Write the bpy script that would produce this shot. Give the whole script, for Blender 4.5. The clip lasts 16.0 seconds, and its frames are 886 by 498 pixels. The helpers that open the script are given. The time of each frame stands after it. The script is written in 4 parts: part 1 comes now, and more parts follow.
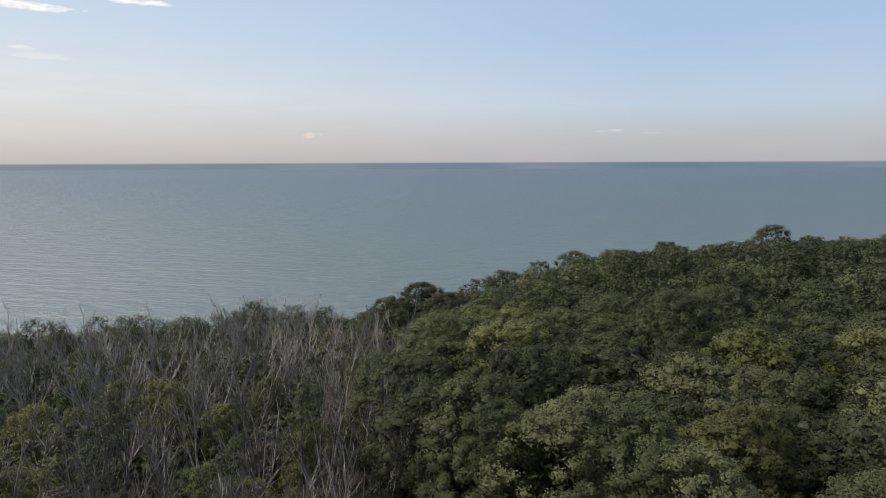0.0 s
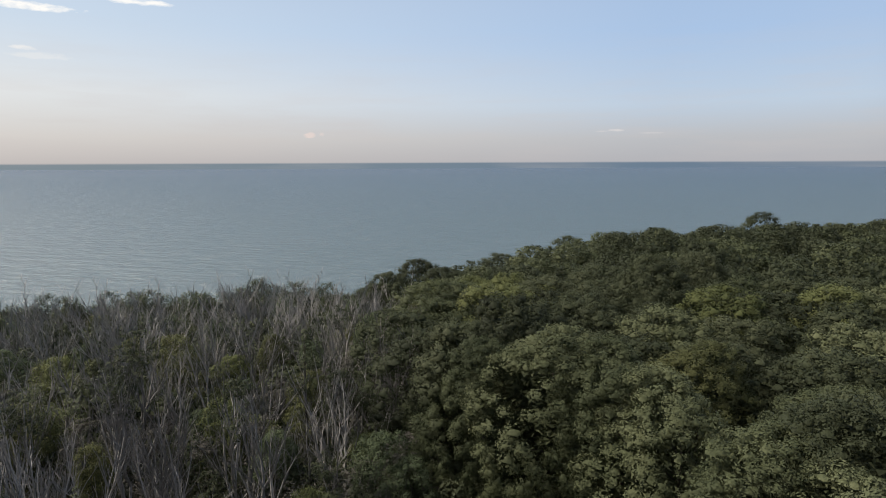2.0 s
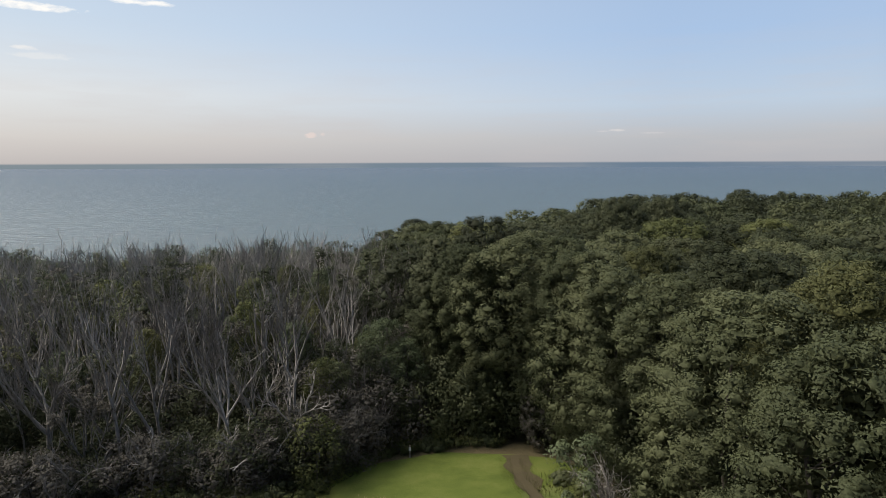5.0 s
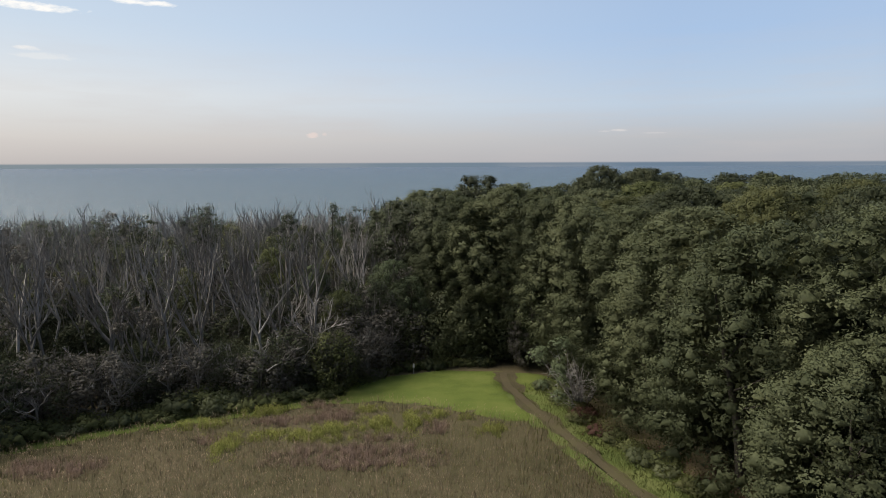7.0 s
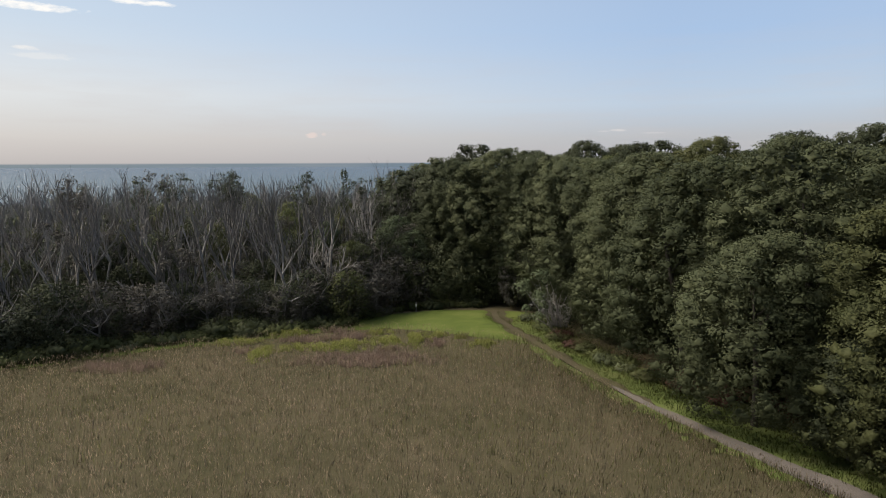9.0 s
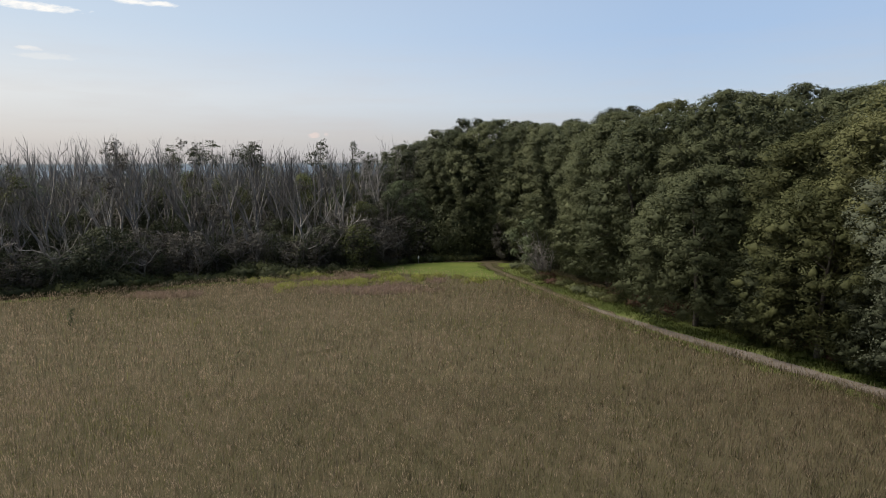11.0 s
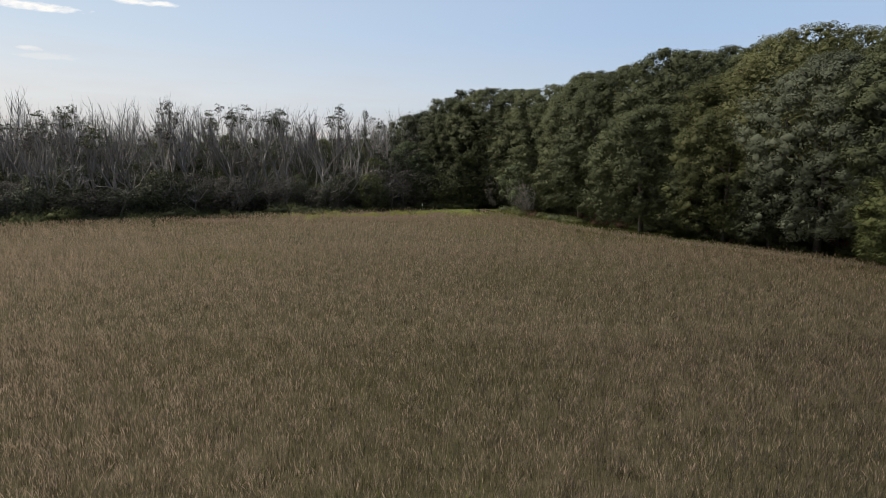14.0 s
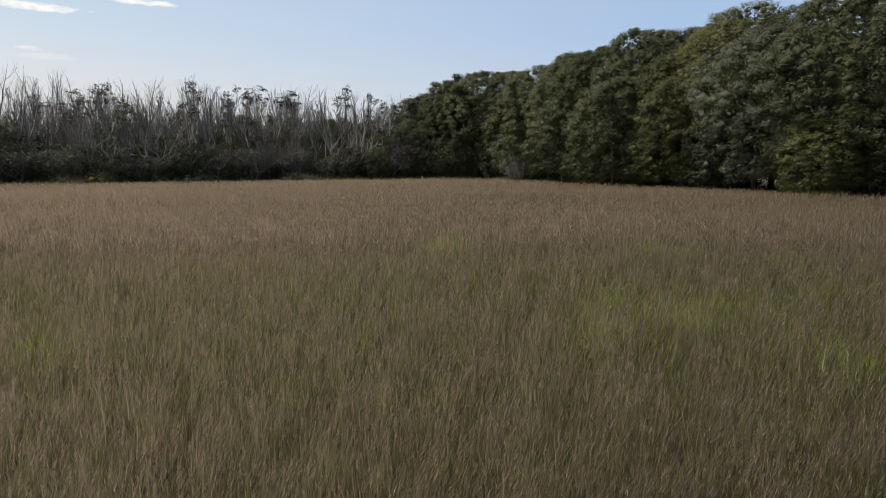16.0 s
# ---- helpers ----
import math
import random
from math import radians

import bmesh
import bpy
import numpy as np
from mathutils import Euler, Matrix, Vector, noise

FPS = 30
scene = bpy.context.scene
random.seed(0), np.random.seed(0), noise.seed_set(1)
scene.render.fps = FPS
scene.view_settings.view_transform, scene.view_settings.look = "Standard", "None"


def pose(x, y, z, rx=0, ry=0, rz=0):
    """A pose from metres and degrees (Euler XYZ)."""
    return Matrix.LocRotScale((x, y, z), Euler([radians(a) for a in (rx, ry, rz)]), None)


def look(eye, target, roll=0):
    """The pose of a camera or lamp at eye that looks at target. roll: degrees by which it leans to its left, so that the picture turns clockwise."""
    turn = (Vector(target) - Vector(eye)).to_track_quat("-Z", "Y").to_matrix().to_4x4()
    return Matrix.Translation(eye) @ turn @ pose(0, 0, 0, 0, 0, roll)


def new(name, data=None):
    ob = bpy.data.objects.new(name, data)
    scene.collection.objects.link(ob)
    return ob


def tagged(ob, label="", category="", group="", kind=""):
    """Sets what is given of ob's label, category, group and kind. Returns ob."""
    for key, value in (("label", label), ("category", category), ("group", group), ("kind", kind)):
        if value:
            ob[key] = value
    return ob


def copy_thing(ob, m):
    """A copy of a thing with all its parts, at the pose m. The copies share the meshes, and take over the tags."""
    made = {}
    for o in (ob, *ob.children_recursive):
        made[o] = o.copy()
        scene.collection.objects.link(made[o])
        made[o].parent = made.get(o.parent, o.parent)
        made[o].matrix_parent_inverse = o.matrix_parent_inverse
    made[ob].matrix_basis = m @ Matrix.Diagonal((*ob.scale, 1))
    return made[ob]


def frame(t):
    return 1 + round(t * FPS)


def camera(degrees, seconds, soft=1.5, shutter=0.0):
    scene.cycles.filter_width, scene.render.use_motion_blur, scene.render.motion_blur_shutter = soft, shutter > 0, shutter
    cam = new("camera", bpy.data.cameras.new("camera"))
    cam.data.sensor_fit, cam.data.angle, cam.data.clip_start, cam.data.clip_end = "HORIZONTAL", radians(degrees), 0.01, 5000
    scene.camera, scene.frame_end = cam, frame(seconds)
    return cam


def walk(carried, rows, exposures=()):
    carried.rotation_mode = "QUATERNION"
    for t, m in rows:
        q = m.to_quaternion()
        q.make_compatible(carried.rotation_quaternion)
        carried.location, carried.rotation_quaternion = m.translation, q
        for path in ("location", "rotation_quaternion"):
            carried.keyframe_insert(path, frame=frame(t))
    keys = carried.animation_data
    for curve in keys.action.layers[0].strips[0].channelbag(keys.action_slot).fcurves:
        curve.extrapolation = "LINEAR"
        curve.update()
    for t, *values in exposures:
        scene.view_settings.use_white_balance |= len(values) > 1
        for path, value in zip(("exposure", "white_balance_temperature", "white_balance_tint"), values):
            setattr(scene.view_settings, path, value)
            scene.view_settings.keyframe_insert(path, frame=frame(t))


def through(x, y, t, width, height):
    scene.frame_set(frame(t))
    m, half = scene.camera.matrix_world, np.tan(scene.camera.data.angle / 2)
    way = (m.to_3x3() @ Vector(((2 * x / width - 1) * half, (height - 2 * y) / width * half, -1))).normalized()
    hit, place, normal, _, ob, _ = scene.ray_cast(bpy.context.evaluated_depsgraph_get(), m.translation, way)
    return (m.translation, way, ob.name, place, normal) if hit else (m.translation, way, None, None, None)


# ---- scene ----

cam = camera(72.0, 16.0, soft=0.5)
PITCH, LEAN = -8.07, -0.23
# seconds, x, y, z, yaw
ROWS = [
    (0.0, 0.00, 0.00, 36.00, 0.009),
    (0.5, 0.22, -1.12, 35.25, 0.050),
    (1.0, 0.44, -2.36, 34.47, 0.084),
    (1.5, 0.68, -3.78, 33.62, 0.084),
    (2.0, 0.89, -5.39, 32.72, 0.077),
    (2.5, 1.08, -7.14, 31.75, 0.072),
    (3.0, 1.27, -9.01, 30.75, 0.067),
    (3.5, 1.47, -11.01, 29.76, 0.069),
    (4.0, 1.69, -13.10, 28.71, 0.062),
    (6.5, 2.24, -25.04, 23.21, 0.330),
    (7.0, 2.30, -27.61, 22.18, 0.322),
    (7.5, 2.32, -30.13, 21.15, 0.307),
    (8.0, 2.35, -32.64, 20.10, 0.284),
    (8.5, 2.37, -35.19, 19.05, 0.267),
    (9.0, 2.40, -37.77, 18.01, 0.253),
    (11.5, 2.88, -50.21, 12.68, 0.506),
    (12.0, 2.90, -52.78, 11.66, 0.515),
    (12.5, 2.91, -55.34, 10.65, 0.511),
    (13.0, 2.92, -57.89, 9.63, 0.507),
    (13.5, 2.93, -60.44, 8.63, 0.508),
    (14.0, 2.94, -62.97, 7.60, 0.508),
    (14.5, 2.96, -65.47, 6.57, 0.502),
    (15.0, 3.00, -67.96, 5.53, 0.491),
    (15.5, 3.09, -70.47, 4.49, 0.470),
    (16.0, 3.22, -73.00, 3.43, 0.439),
]
walk(cam, [(t, pose(x, y, z, 0, 0, yaw) @ pose(0, 0, 0, 90 + PITCH) @ pose(0, 0, 0, 0, 0, LEAN)) for t, x, y, z, yaw in ROWS])

# ---- light ----
SKY = 0.78                           # the sky against an exposure of 0.45 stops
scene.view_settings.exposure = 0.45
SUN_AZ, SUN_EL = 78.0, 51.0          # degrees to the left of the view, and above the horizon
s_az, s_el = radians(SUN_AZ), radians(SUN_EL)
h_az = radians(80)                   # the middle of the bright haze
SUN_DIR = Vector((-math.sin(s_az) * math.cos(s_el), math.cos(s_az) * math.cos(s_el), math.sin(s_el)))
sun = new("sun", bpy.data.lights.new("sun", "SUN"))
sun.data.energy, sun.data.angle, sun.data.color = 4.4, radians(36), (1.0, 0.90, 0.77)
sun.matrix_basis = look((0, 0, 200), Vector((0, 0, 200)) - SUN_DIR)


def lin(r, g, b):
    """Linear colour from 0-255 values."""
    return tuple((c / 255 / 12.92 if c / 255 < 0.04 else ((c / 255 + 0.055) / 1.055) ** 2.4) for c in (r, g, b)) + (1.0,)


class Nodes:
    """Short hand for node trees."""

    def __init__(self, tree):
        self.tree = tree
        tree.nodes.clear()

    def add(self, kind, **settings):
        node = self.tree.nodes.new(kind)
        for key, value in settings.items():
            if key in node.inputs:
                node.inputs[key].default_value = value
        return node

    def link(self, a, b):
        self.tree.links.new(a, b)

    def math(self, op, a, b=0.0, c=0.0):
        node = self.tree.nodes.new("ShaderNodeMath")
        node.operation = op
        for socket, value in zip(node.inputs, (a, b, c)):
            if isinstance(value, (int, float)):
                socket.default_value = value
            else:
                self.link(value, socket)
        return node.outputs[0]

    def ramp(self, fac, stops):
        node = self.tree.nodes.new("ShaderNodeValToRGB")
        el = node.color_ramp.elements
        while len(el) < len(stops):
            el.new(0.5)
        for e, (p, c) in zip(el, stops):
            e.position, e.color = p, c if len(c) == 4 else (*c, 1)
        self.link(fac, node.inputs[0])
        return node.outputs[0]

    def mix(self, fac, a, b, blend="MIX"):
        node = self.tree.nodes.new("ShaderNodeMix")
        node.data_type, node.blend_type = "RGBA", blend
        for socket, value in ((node.inputs[0], fac), (node.inputs[6], a), (node.inputs[7], b)):
            if isinstance(value, (int, float)):
                socket.default_value = value
            elif isinstance(value, tuple):
                socket.default_value = value if len(value) == 4 else (*value, 1)
            else:
                self.link(value, socket)
        return node.outputs[2]

    def noise(self, vector, scale, detail=3.0, rough=0.55):
        node = self.tree.nodes.new("ShaderNodeTexNoise")
        node.inputs["Scale"].default_value, node.inputs["Detail"].default_value = scale, detail
        node.inputs["Roughness"].default_value = rough
        if vector is not None:
            self.link(vector, node.inputs["Vector"])
        return node.outputs[0]

    def scaled(self, vector, s, at=(0, 0, 0)):
        node = self.tree.nodes.new("ShaderNodeMapping")
        node.inputs["Scale"].default_value, node.inputs["Location"].default_value = s, at
        self.link(vector, node.inputs["Vector"])
        return node.outputs[0]


# clouds: sideways and upward place in the sky, half width, half height, strength, tint
CLOUDS = ((-0.535, 0.2025, 0.050, 0.0055, 0.95, lin(252, 249, 244)), (-0.425, 0.2215, 0.050, 0.0050, 0.9, lin(252, 249, 244)),
          (-0.547, 0.1505, 0.014, 0.0035, 0.6, lin(245, 240, 234)), (-0.532, 0.1420, 0.035, 0.005, 0.3, lin(240, 236, 230)),
          (-0.2105, 0.0432, 0.010, 0.0050, 0.6, lin(232, 212, 204)), (-0.192, 0.0452, 0.005, 0.0042, 0.5, lin(232, 212, 204)),
          (0.267, 0.0484, 0.012, 0.0022, 0.55, lin(222, 217, 215)), (0.246, 0.0472, 0.010, 0.0016, 0.4, lin(214, 210, 210)),
          (0.317, 0.0436, 0.020, 0.0016, 0.35, lin(214, 210, 210)))


def sky():
    world = bpy.data.worlds.new("sky")
    scene.world = world
    world.use_nodes = True
    n = Nodes(world.node_tree)
    way = n.add("ShaderNodeTexCoord").outputs["Generated"]
    xyz = n.add("ShaderNodeSeparateXYZ")
    n.link(way, xyz.inputs[0])
    x, y, z = xyz.outputs
    nishita = n.add("ShaderNodeTexSky")
    nishita.sky_type, nishita.sun_disc = "NISHITA", False
    nishita.sun_elevation, nishita.sun_rotation = s_el, -s_az
    nishita.dust_density, nishita.altitude = 2.0, 100.0
    base = n.mix(1.0, nishita.outputs[0], (0.06, 0.06, 0.06, 1), "MULTIPLY")
    up = n.math("MULTIPLY_ADD", z, 1.6, 0.1)           # 0.1 at the horizon
    far_side = n.ramp(up, [(0.0, lin(108, 128, 148)), (0.0985, lin(108, 128, 148)), (0.1, lin(183, 183, 188)),
                           (0.16, lin(190, 192, 197)), (0.24, lin(192, 208, 226)), (0.40, lin(172, 198, 231)),
                           (0.62, lin(168, 190, 221)), (1.0, lin(172, 190, 218))])
    sun_side = n.ramp(up, [(0.0, lin(130, 143, 150)), (0.0985, lin(130, 143, 150)), (0.1, lin(198, 191, 188)),
                           (0.16, lin(218, 212, 207)), (0.26, lin(233, 233, 231)), (0.42, lin(210, 224, 237)),
                           (0.62, lin(196, 208, 226)), (1.0, lin(190, 202, 224))])
    toward = n.math("MULTIPLY_ADD", n.math("ADD", n.math("MULTIPLY", x, -math.sin(h_az)), n.math("MULTIPLY", y, math.cos(h_az))), 0.5, 0.5)
    side = n.ramp(toward, [(0.42, (0, 0, 0)), (0.93, (1, 1, 1))])
    haze = n.mix(side, far_side, sun_side)
    # away from the sun the sky is deeper
    haze = n.mix(n.ramp(toward, [(0.0, (1, 1, 1)), (0.3, (0, 0, 0))]), haze, n.mix(1.0, haze, (0.60, 0.62, 0.66, 1), "MULTIPLY"))
    # and behind the view it darkens too
    haze = n.mix(n.ramp(n.math("MULTIPLY", y, -1.0), [(0.0, (0, 0, 0)), (0.8, (1, 1, 1))]), haze, n.mix(1.0, haze, (0.20, 0.21, 0.24, 1), "MULTIPLY"))
    # thin streaks over the horizon and a few small clouds
    flat = n.scaled(way, (2.5, 2.5, 22.0))
    streak = n.ramp(n.noise(flat, 2.2, 5.0), [(0.45, (0, 0, 0)), (0.75, (0.35, 0.35, 0.35))])
    low = n.ramp(z, [(0.0, (0.5, 0.5, 0.5)), (0.05, (1, 1, 1)), (0.22, (0, 0, 0))])
    haze = n.mix(n.math("MULTIPLY", streak, low), haze, lin(206, 198, 196))
    colour = n.mix(0.88, base, haze)
    for (cx, cz, wx, wz, amount, tint) in CLOUDS:
        du = n.math("DIVIDE", n.math("SUBTRACT", x, cx), wx)
        dv = n.math("DIVIDE", n.math("SUBTRACT", z, cz), wz)
        r2 = n.math("ADD", n.math("MULTIPLY", du, du), n.math("MULTIPLY", dv, dv))
        ragged = n.math("MULTIPLY_ADD", n.noise(n.scaled(way, (1, 1, 3)), 55.0, 4.0), 2.6, -1.3)
        body = n.ramp(n.math("ADD", r2, ragged), [(0.1, (1, 1, 1)), (1.0, (0, 0, 0))])
        ahead = n.math("GREATER_THAN", y, 0.0)
        colour = n.mix(n.math("MULTIPLY", n.math("MULTIPLY", body, ahead), amount), colour, tint)
    bg = n.add("ShaderNodeBackground", Strength=SKY)
    n.link(colour, bg.inputs[0])
    out = n.add("ShaderNodeOutputWorld")
    n.link(bg.outputs[0], out.inputs[0])


sky()


# ---- materials ----
def material(name, roughness=0.8, specular=0.3):
    mat = bpy.data.materials.new(name)
    mat.use_nodes = True
    n = Nodes(mat.node_tree)
    bsdf = n.add("ShaderNodeBsdfPrincipled", Roughness=roughness)
    bsdf.inputs["Specular IOR Level"].default_value = specular
    out = n.add("ShaderNodeOutputMaterial")
    n.link(bsdf.outputs[0], out.inputs[0])
    return mat, n, bsdf, out


def bump(n, bsdf, height, strength, distance):
    node = n.add("ShaderNodeBump", Strength=strength, Distance=distance)
    n.link(height, node.inputs["Height"])
    n.link(node.outputs[0], bsdf.inputs["Normal"])


def leaf_material(name, dark, mid, light, through=0.28):
    """Foliage: leaf by leaf, tree by tree and patch by patch variation, with light passing through."""
    mat, n, bsdf, out = material(name, 0.65, 0.10)
    geo, info = n.add("ShaderNodeNewGeometry"), n.add("ShaderNodeObjectInfo")
    patch = n.noise(n.scaled(geo.outputs["Position"], (0.16, 0.16, 0.10)), 1.0, 2.0)
    leaf = geo.outputs["Random Per Island"]
    clump = n.noise(geo.outputs["Position"], 0.55, 1.0)
    value = n.math("ADD", n.math("MULTIPLY_ADD", leaf, 0.09, 0.185), n.math("MULTIPLY_ADD", patch, 0.9, -0.30))
    value = n.math("ADD", value, n.math("MULTIPLY_ADD", clump, 0.7, -0.35))
    value = n.math("ADD", value, n.math("MULTIPLY_ADD", info.outputs["Random"], 0.5, -0.2))
    colour = n.ramp(value, [(0.05, dark), (0.45, mid), (0.95, light)])
    n.link(colour, bsdf.inputs["Base Color"])
    glow = n.add("ShaderNodeBsdfTranslucent")
    n.link(colour, glow.inputs[0])
    mixed = n.add("ShaderNodeMixShader", Fac=through)
    mixed.inputs[0].default_value = through
    n.link(bsdf.outputs[0], mixed.inputs[1])
    n.link(glow.outputs[0], mixed.inputs[2])
    n.link(mixed.outputs[0], out.inputs[0])
    return mat


LEAF = {
    "green": leaf_material("leaf_green", (0.045, 0.055, 0.028), (0.087, 0.099, 0.051), (0.141, 0.153, 0.082)),
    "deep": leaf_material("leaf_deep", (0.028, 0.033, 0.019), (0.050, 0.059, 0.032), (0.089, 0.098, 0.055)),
    "olive": leaf_material("leaf_olive", (0.050, 0.057, 0.024), (0.089, 0.095, 0.040), (0.135, 0.139, 0.063)),
    "grey": leaf_material("leaf_grey_green", (0.046, 0.060, 0.034), (0.080, 0.101, 0.054), (0.120, 0.144, 0.080)),
    "bright": leaf_material("leaf_bright", (0.056, 0.067, 0.025), (0.103, 0.116, 0.046), (0.155, 0.165, 0.069)),
    "dusk": leaf_material("leaf_dusky", (0.056, 0.053, 0.047), (0.094, 0.089, 0.077), (0.142, 0.134, 0.114)),
    "cool": leaf_material("leaf_cool", (0.047, 0.058, 0.039), (0.089, 0.102, 0.068), (0.142, 0.156, 0.109)),
    "rust": leaf_material("leaf_rust", (0.050, 0.026, 0.020), (0.090, 0.050, 0.036), (0.130, 0.080, 0.055)),
}


def bark_material(name, dark, light):
    mat, n, bsdf, _ = material(name, 0.9, 0.15)
    geo, info = n.add("ShaderNodeNewGeometry"), n.add("ShaderNodeObjectInfo")
    grain = n.noise(n.scaled(geo.outputs["Position"], (6, 6, 1.2)), 1.5, 4.0)
    value = n.math("ADD", grain, n.math("MULTIPLY_ADD", info.outputs["Random"], 0.5, -0.25))
    n.link(n.ramp(value, [(0.2, dark), (0.75, light)]), bsdf.inputs["Base Color"])
    bump(n, bsdf, grain, 0.6, 0.03)
    return mat


BARK = bark_material("bark_brown", (0.032, 0.028, 0.024), (0.090, 0.080, 0.068))
PALE = bark_material("bark_bleached", (0.124, 0.118, 0.110), (0.385, 0.367, 0.345))
TWIG = bark_material("twig_grey", (0.104, 0.098, 0.092), (0.298, 0.284, 0.268))


def soil_material():
    """Leaf litter and low turf under the meadow and the woods."""
    mat, n, bsdf, _ = material("meadow_floor", 0.95, 0.1)
    pos = n.add("ShaderNodeNewGeometry").outputs["Position"]
    broad, fine = n.noise(n.scaled(pos, (0.06, 0.06, 0.06)), 1.0, 4.0), n.noise(pos, 5.0, 5.0)
    colour = n.ramp(n.math("ADD", n.math("MULTIPLY", broad, 0.6), n.math("MULTIPLY", fine, 0.4)),
                    [(0.3, (0.058, 0.055, 0.028)), (0.5, (0.095, 0.080, 0.046)), (0.7, (0.130, 0.102, 0.064))])
    n.link(colour, bsdf.inputs["Base Color"])
    bump(n, bsdf, fine, 0.8, 0.15)
    return mat


def thatch_material():
    """Matted dry grass under the standing stems."""
    mat, n, bsdf, _ = material("meadow_thatch", 0.95, 0.1)
    pos = n.add("ShaderNodeNewGeometry").outputs["Position"]
    patch = n.noise(n.scaled(pos, (0.12, 0.12, 0.0)), 1.0, 4.0, 0.6)
    fine, tuft = n.noise(n.scaled(pos, (9.0, 5.0, 5.0)), 1.0, 5.0, 0.65), n.noise(pos, 1.3, 3.0)
    value = n.math("ADD", n.math("MULTIPLY_ADD", patch, 0.9, -0.45), n.math("ADD", n.math("MULTIPLY", fine, 0.7), n.math("MULTIPLY", tuft, 0.5)))
    n.link(n.ramp(value, [(0.2, (0.044, 0.044, 0.021)), (0.55, (0.072, 0.064, 0.034)), (0.9, (0.100, 0.083, 0.050))]), bsdf.inputs["Base Color"])
    bump(n, bsdf, fine, 1.0, 0.12)
    return mat


def lawn_material(name, low, mid, high):
    mat, n, bsdf, _ = material(name, 0.9, 0.15)
    pos = n.add("ShaderNodeNewGeometry").outputs["Position"]
    broad, fine = n.noise(n.scaled(pos, (0.22, 0.35, 0.2)), 1.0, 3.0), n.noise(pos, 9.0, 4.0)
    colour = n.ramp(n.math("ADD", n.math("MULTIPLY", broad, 0.7), n.math("MULTIPLY", fine, 0.3)),
                    [(0.3, low), (0.5, mid), (0.68, high)])
    n.link(colour, bsdf.inputs["Base Color"])
    bump(n, bsdf, fine, 0.7, 0.06)
    return mat


def path_material():
    mat, n, bsdf, _ = material("gravel_path", 0.95, 0.1)
    pos = n.add("ShaderNodeNewGeometry").outputs["Position"]
    fine, broad = n.noise(pos, 14.0, 4.0), n.noise(pos, 0.7, 3.0)
    colour = n.ramp(n.math("ADD", n.math("MULTIPLY", fine, 0.5), n.math("MULTIPLY", broad, 0.5)),
                    [(0.3, (0.086, 0.076, 0.067)), (0.7, (0.160, 0.141, 0.126))])
    n.link(colour, bsdf.inputs["Base Color"])
    bump(n, bsdf, fine, 0.7, 0.03)
    return mat


def blade_material(name, low, high, through=0.5, patchy=0.12, single=0.45):
    """Grass that changes colour from foot to tip, the feet darkened for shade, blade by blade and in patches."""
    mat, n, bsdf, out = material(name, 0.9, 0.02)
    geo = n.add("ShaderNodeNewGeometry")
    pos = geo.outputs["Position"]
    xyz = n.add("ShaderNodeSeparateXYZ")
    n.link(pos, xyz.inputs[0])
    patch = n.noise(n.scaled(pos, (patchy, patchy, 0.0)), 1.0, 4.0, 0.6)
    value = n.math("ADD", n.math("MULTIPLY_ADD", geo.outputs["Random Per Island"], single, 0.225 - single / 2), n.math("MULTIPLY_ADD", patch, 0.6, -0.05))
    tuft = n.noise(n.scaled(pos, (0.95, 0.95, 0.0)), 1.0, 2.0)
    value = n.math("ADD", value, n.math("MULTIPLY_ADD", tuft, 0.5, -0.25))
    # foot ramp mixes the plant's own colour with shade painted low down
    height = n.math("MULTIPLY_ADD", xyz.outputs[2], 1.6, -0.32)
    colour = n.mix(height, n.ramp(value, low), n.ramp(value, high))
    n.link(colour, bsdf.inputs["Base Color"])
    glow = n.add("ShaderNodeBsdfTranslucent")
    n.link(colour, glow.inputs[0])
    mixed = n.add("ShaderNodeMixShader")
    mixed.inputs[0].default_value = through
    n.link(bsdf.outputs[0], mixed.inputs[1])
    n.link(glow.outputs[0], mixed.inputs[2])
    n.link(mixed.outputs[0], out.inputs[0])
    return mat


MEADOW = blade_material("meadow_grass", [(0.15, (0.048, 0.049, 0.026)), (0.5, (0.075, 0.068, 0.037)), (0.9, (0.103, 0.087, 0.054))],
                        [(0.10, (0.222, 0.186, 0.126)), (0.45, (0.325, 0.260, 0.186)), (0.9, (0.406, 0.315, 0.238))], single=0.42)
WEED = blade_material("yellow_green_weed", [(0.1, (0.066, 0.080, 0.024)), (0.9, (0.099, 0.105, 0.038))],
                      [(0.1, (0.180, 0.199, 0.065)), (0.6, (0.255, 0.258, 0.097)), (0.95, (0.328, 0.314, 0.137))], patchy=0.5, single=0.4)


DRIFT = blade_material("yellow_green_drift", [(0.1, (0.180, 0.206, 0.060)), (0.9, (0.275, 0.284, 0.092))],
                       [(0.1, (0.265, 0.294, 0.086)), (0.9, (0.395, 0.404, 0.136))], patchy=0.5, single=0.25)
RUST_MAT = blade_material("rusty_grass", [(0.2, (0.190, 0.142, 0.113)), (0.8, (0.300, 0.226, 0.182))],
                          [(0.2, (0.275, 0.205, 0.165)), (0.8, (0.420, 0.320, 0.265))], patchy=0.4, single=0.2)
GOLDENROD = blade_material("goldenrod_leaf", [(0.1, (0.096, 0.128, 0.032)), (0.9, (0.134, 0.162, 0.046))],
                           [(0.1, (0.227, 0.287, 0.065)), (0.9, (0.332, 0.381, 0.096))], patchy=0.5, single=0.4)
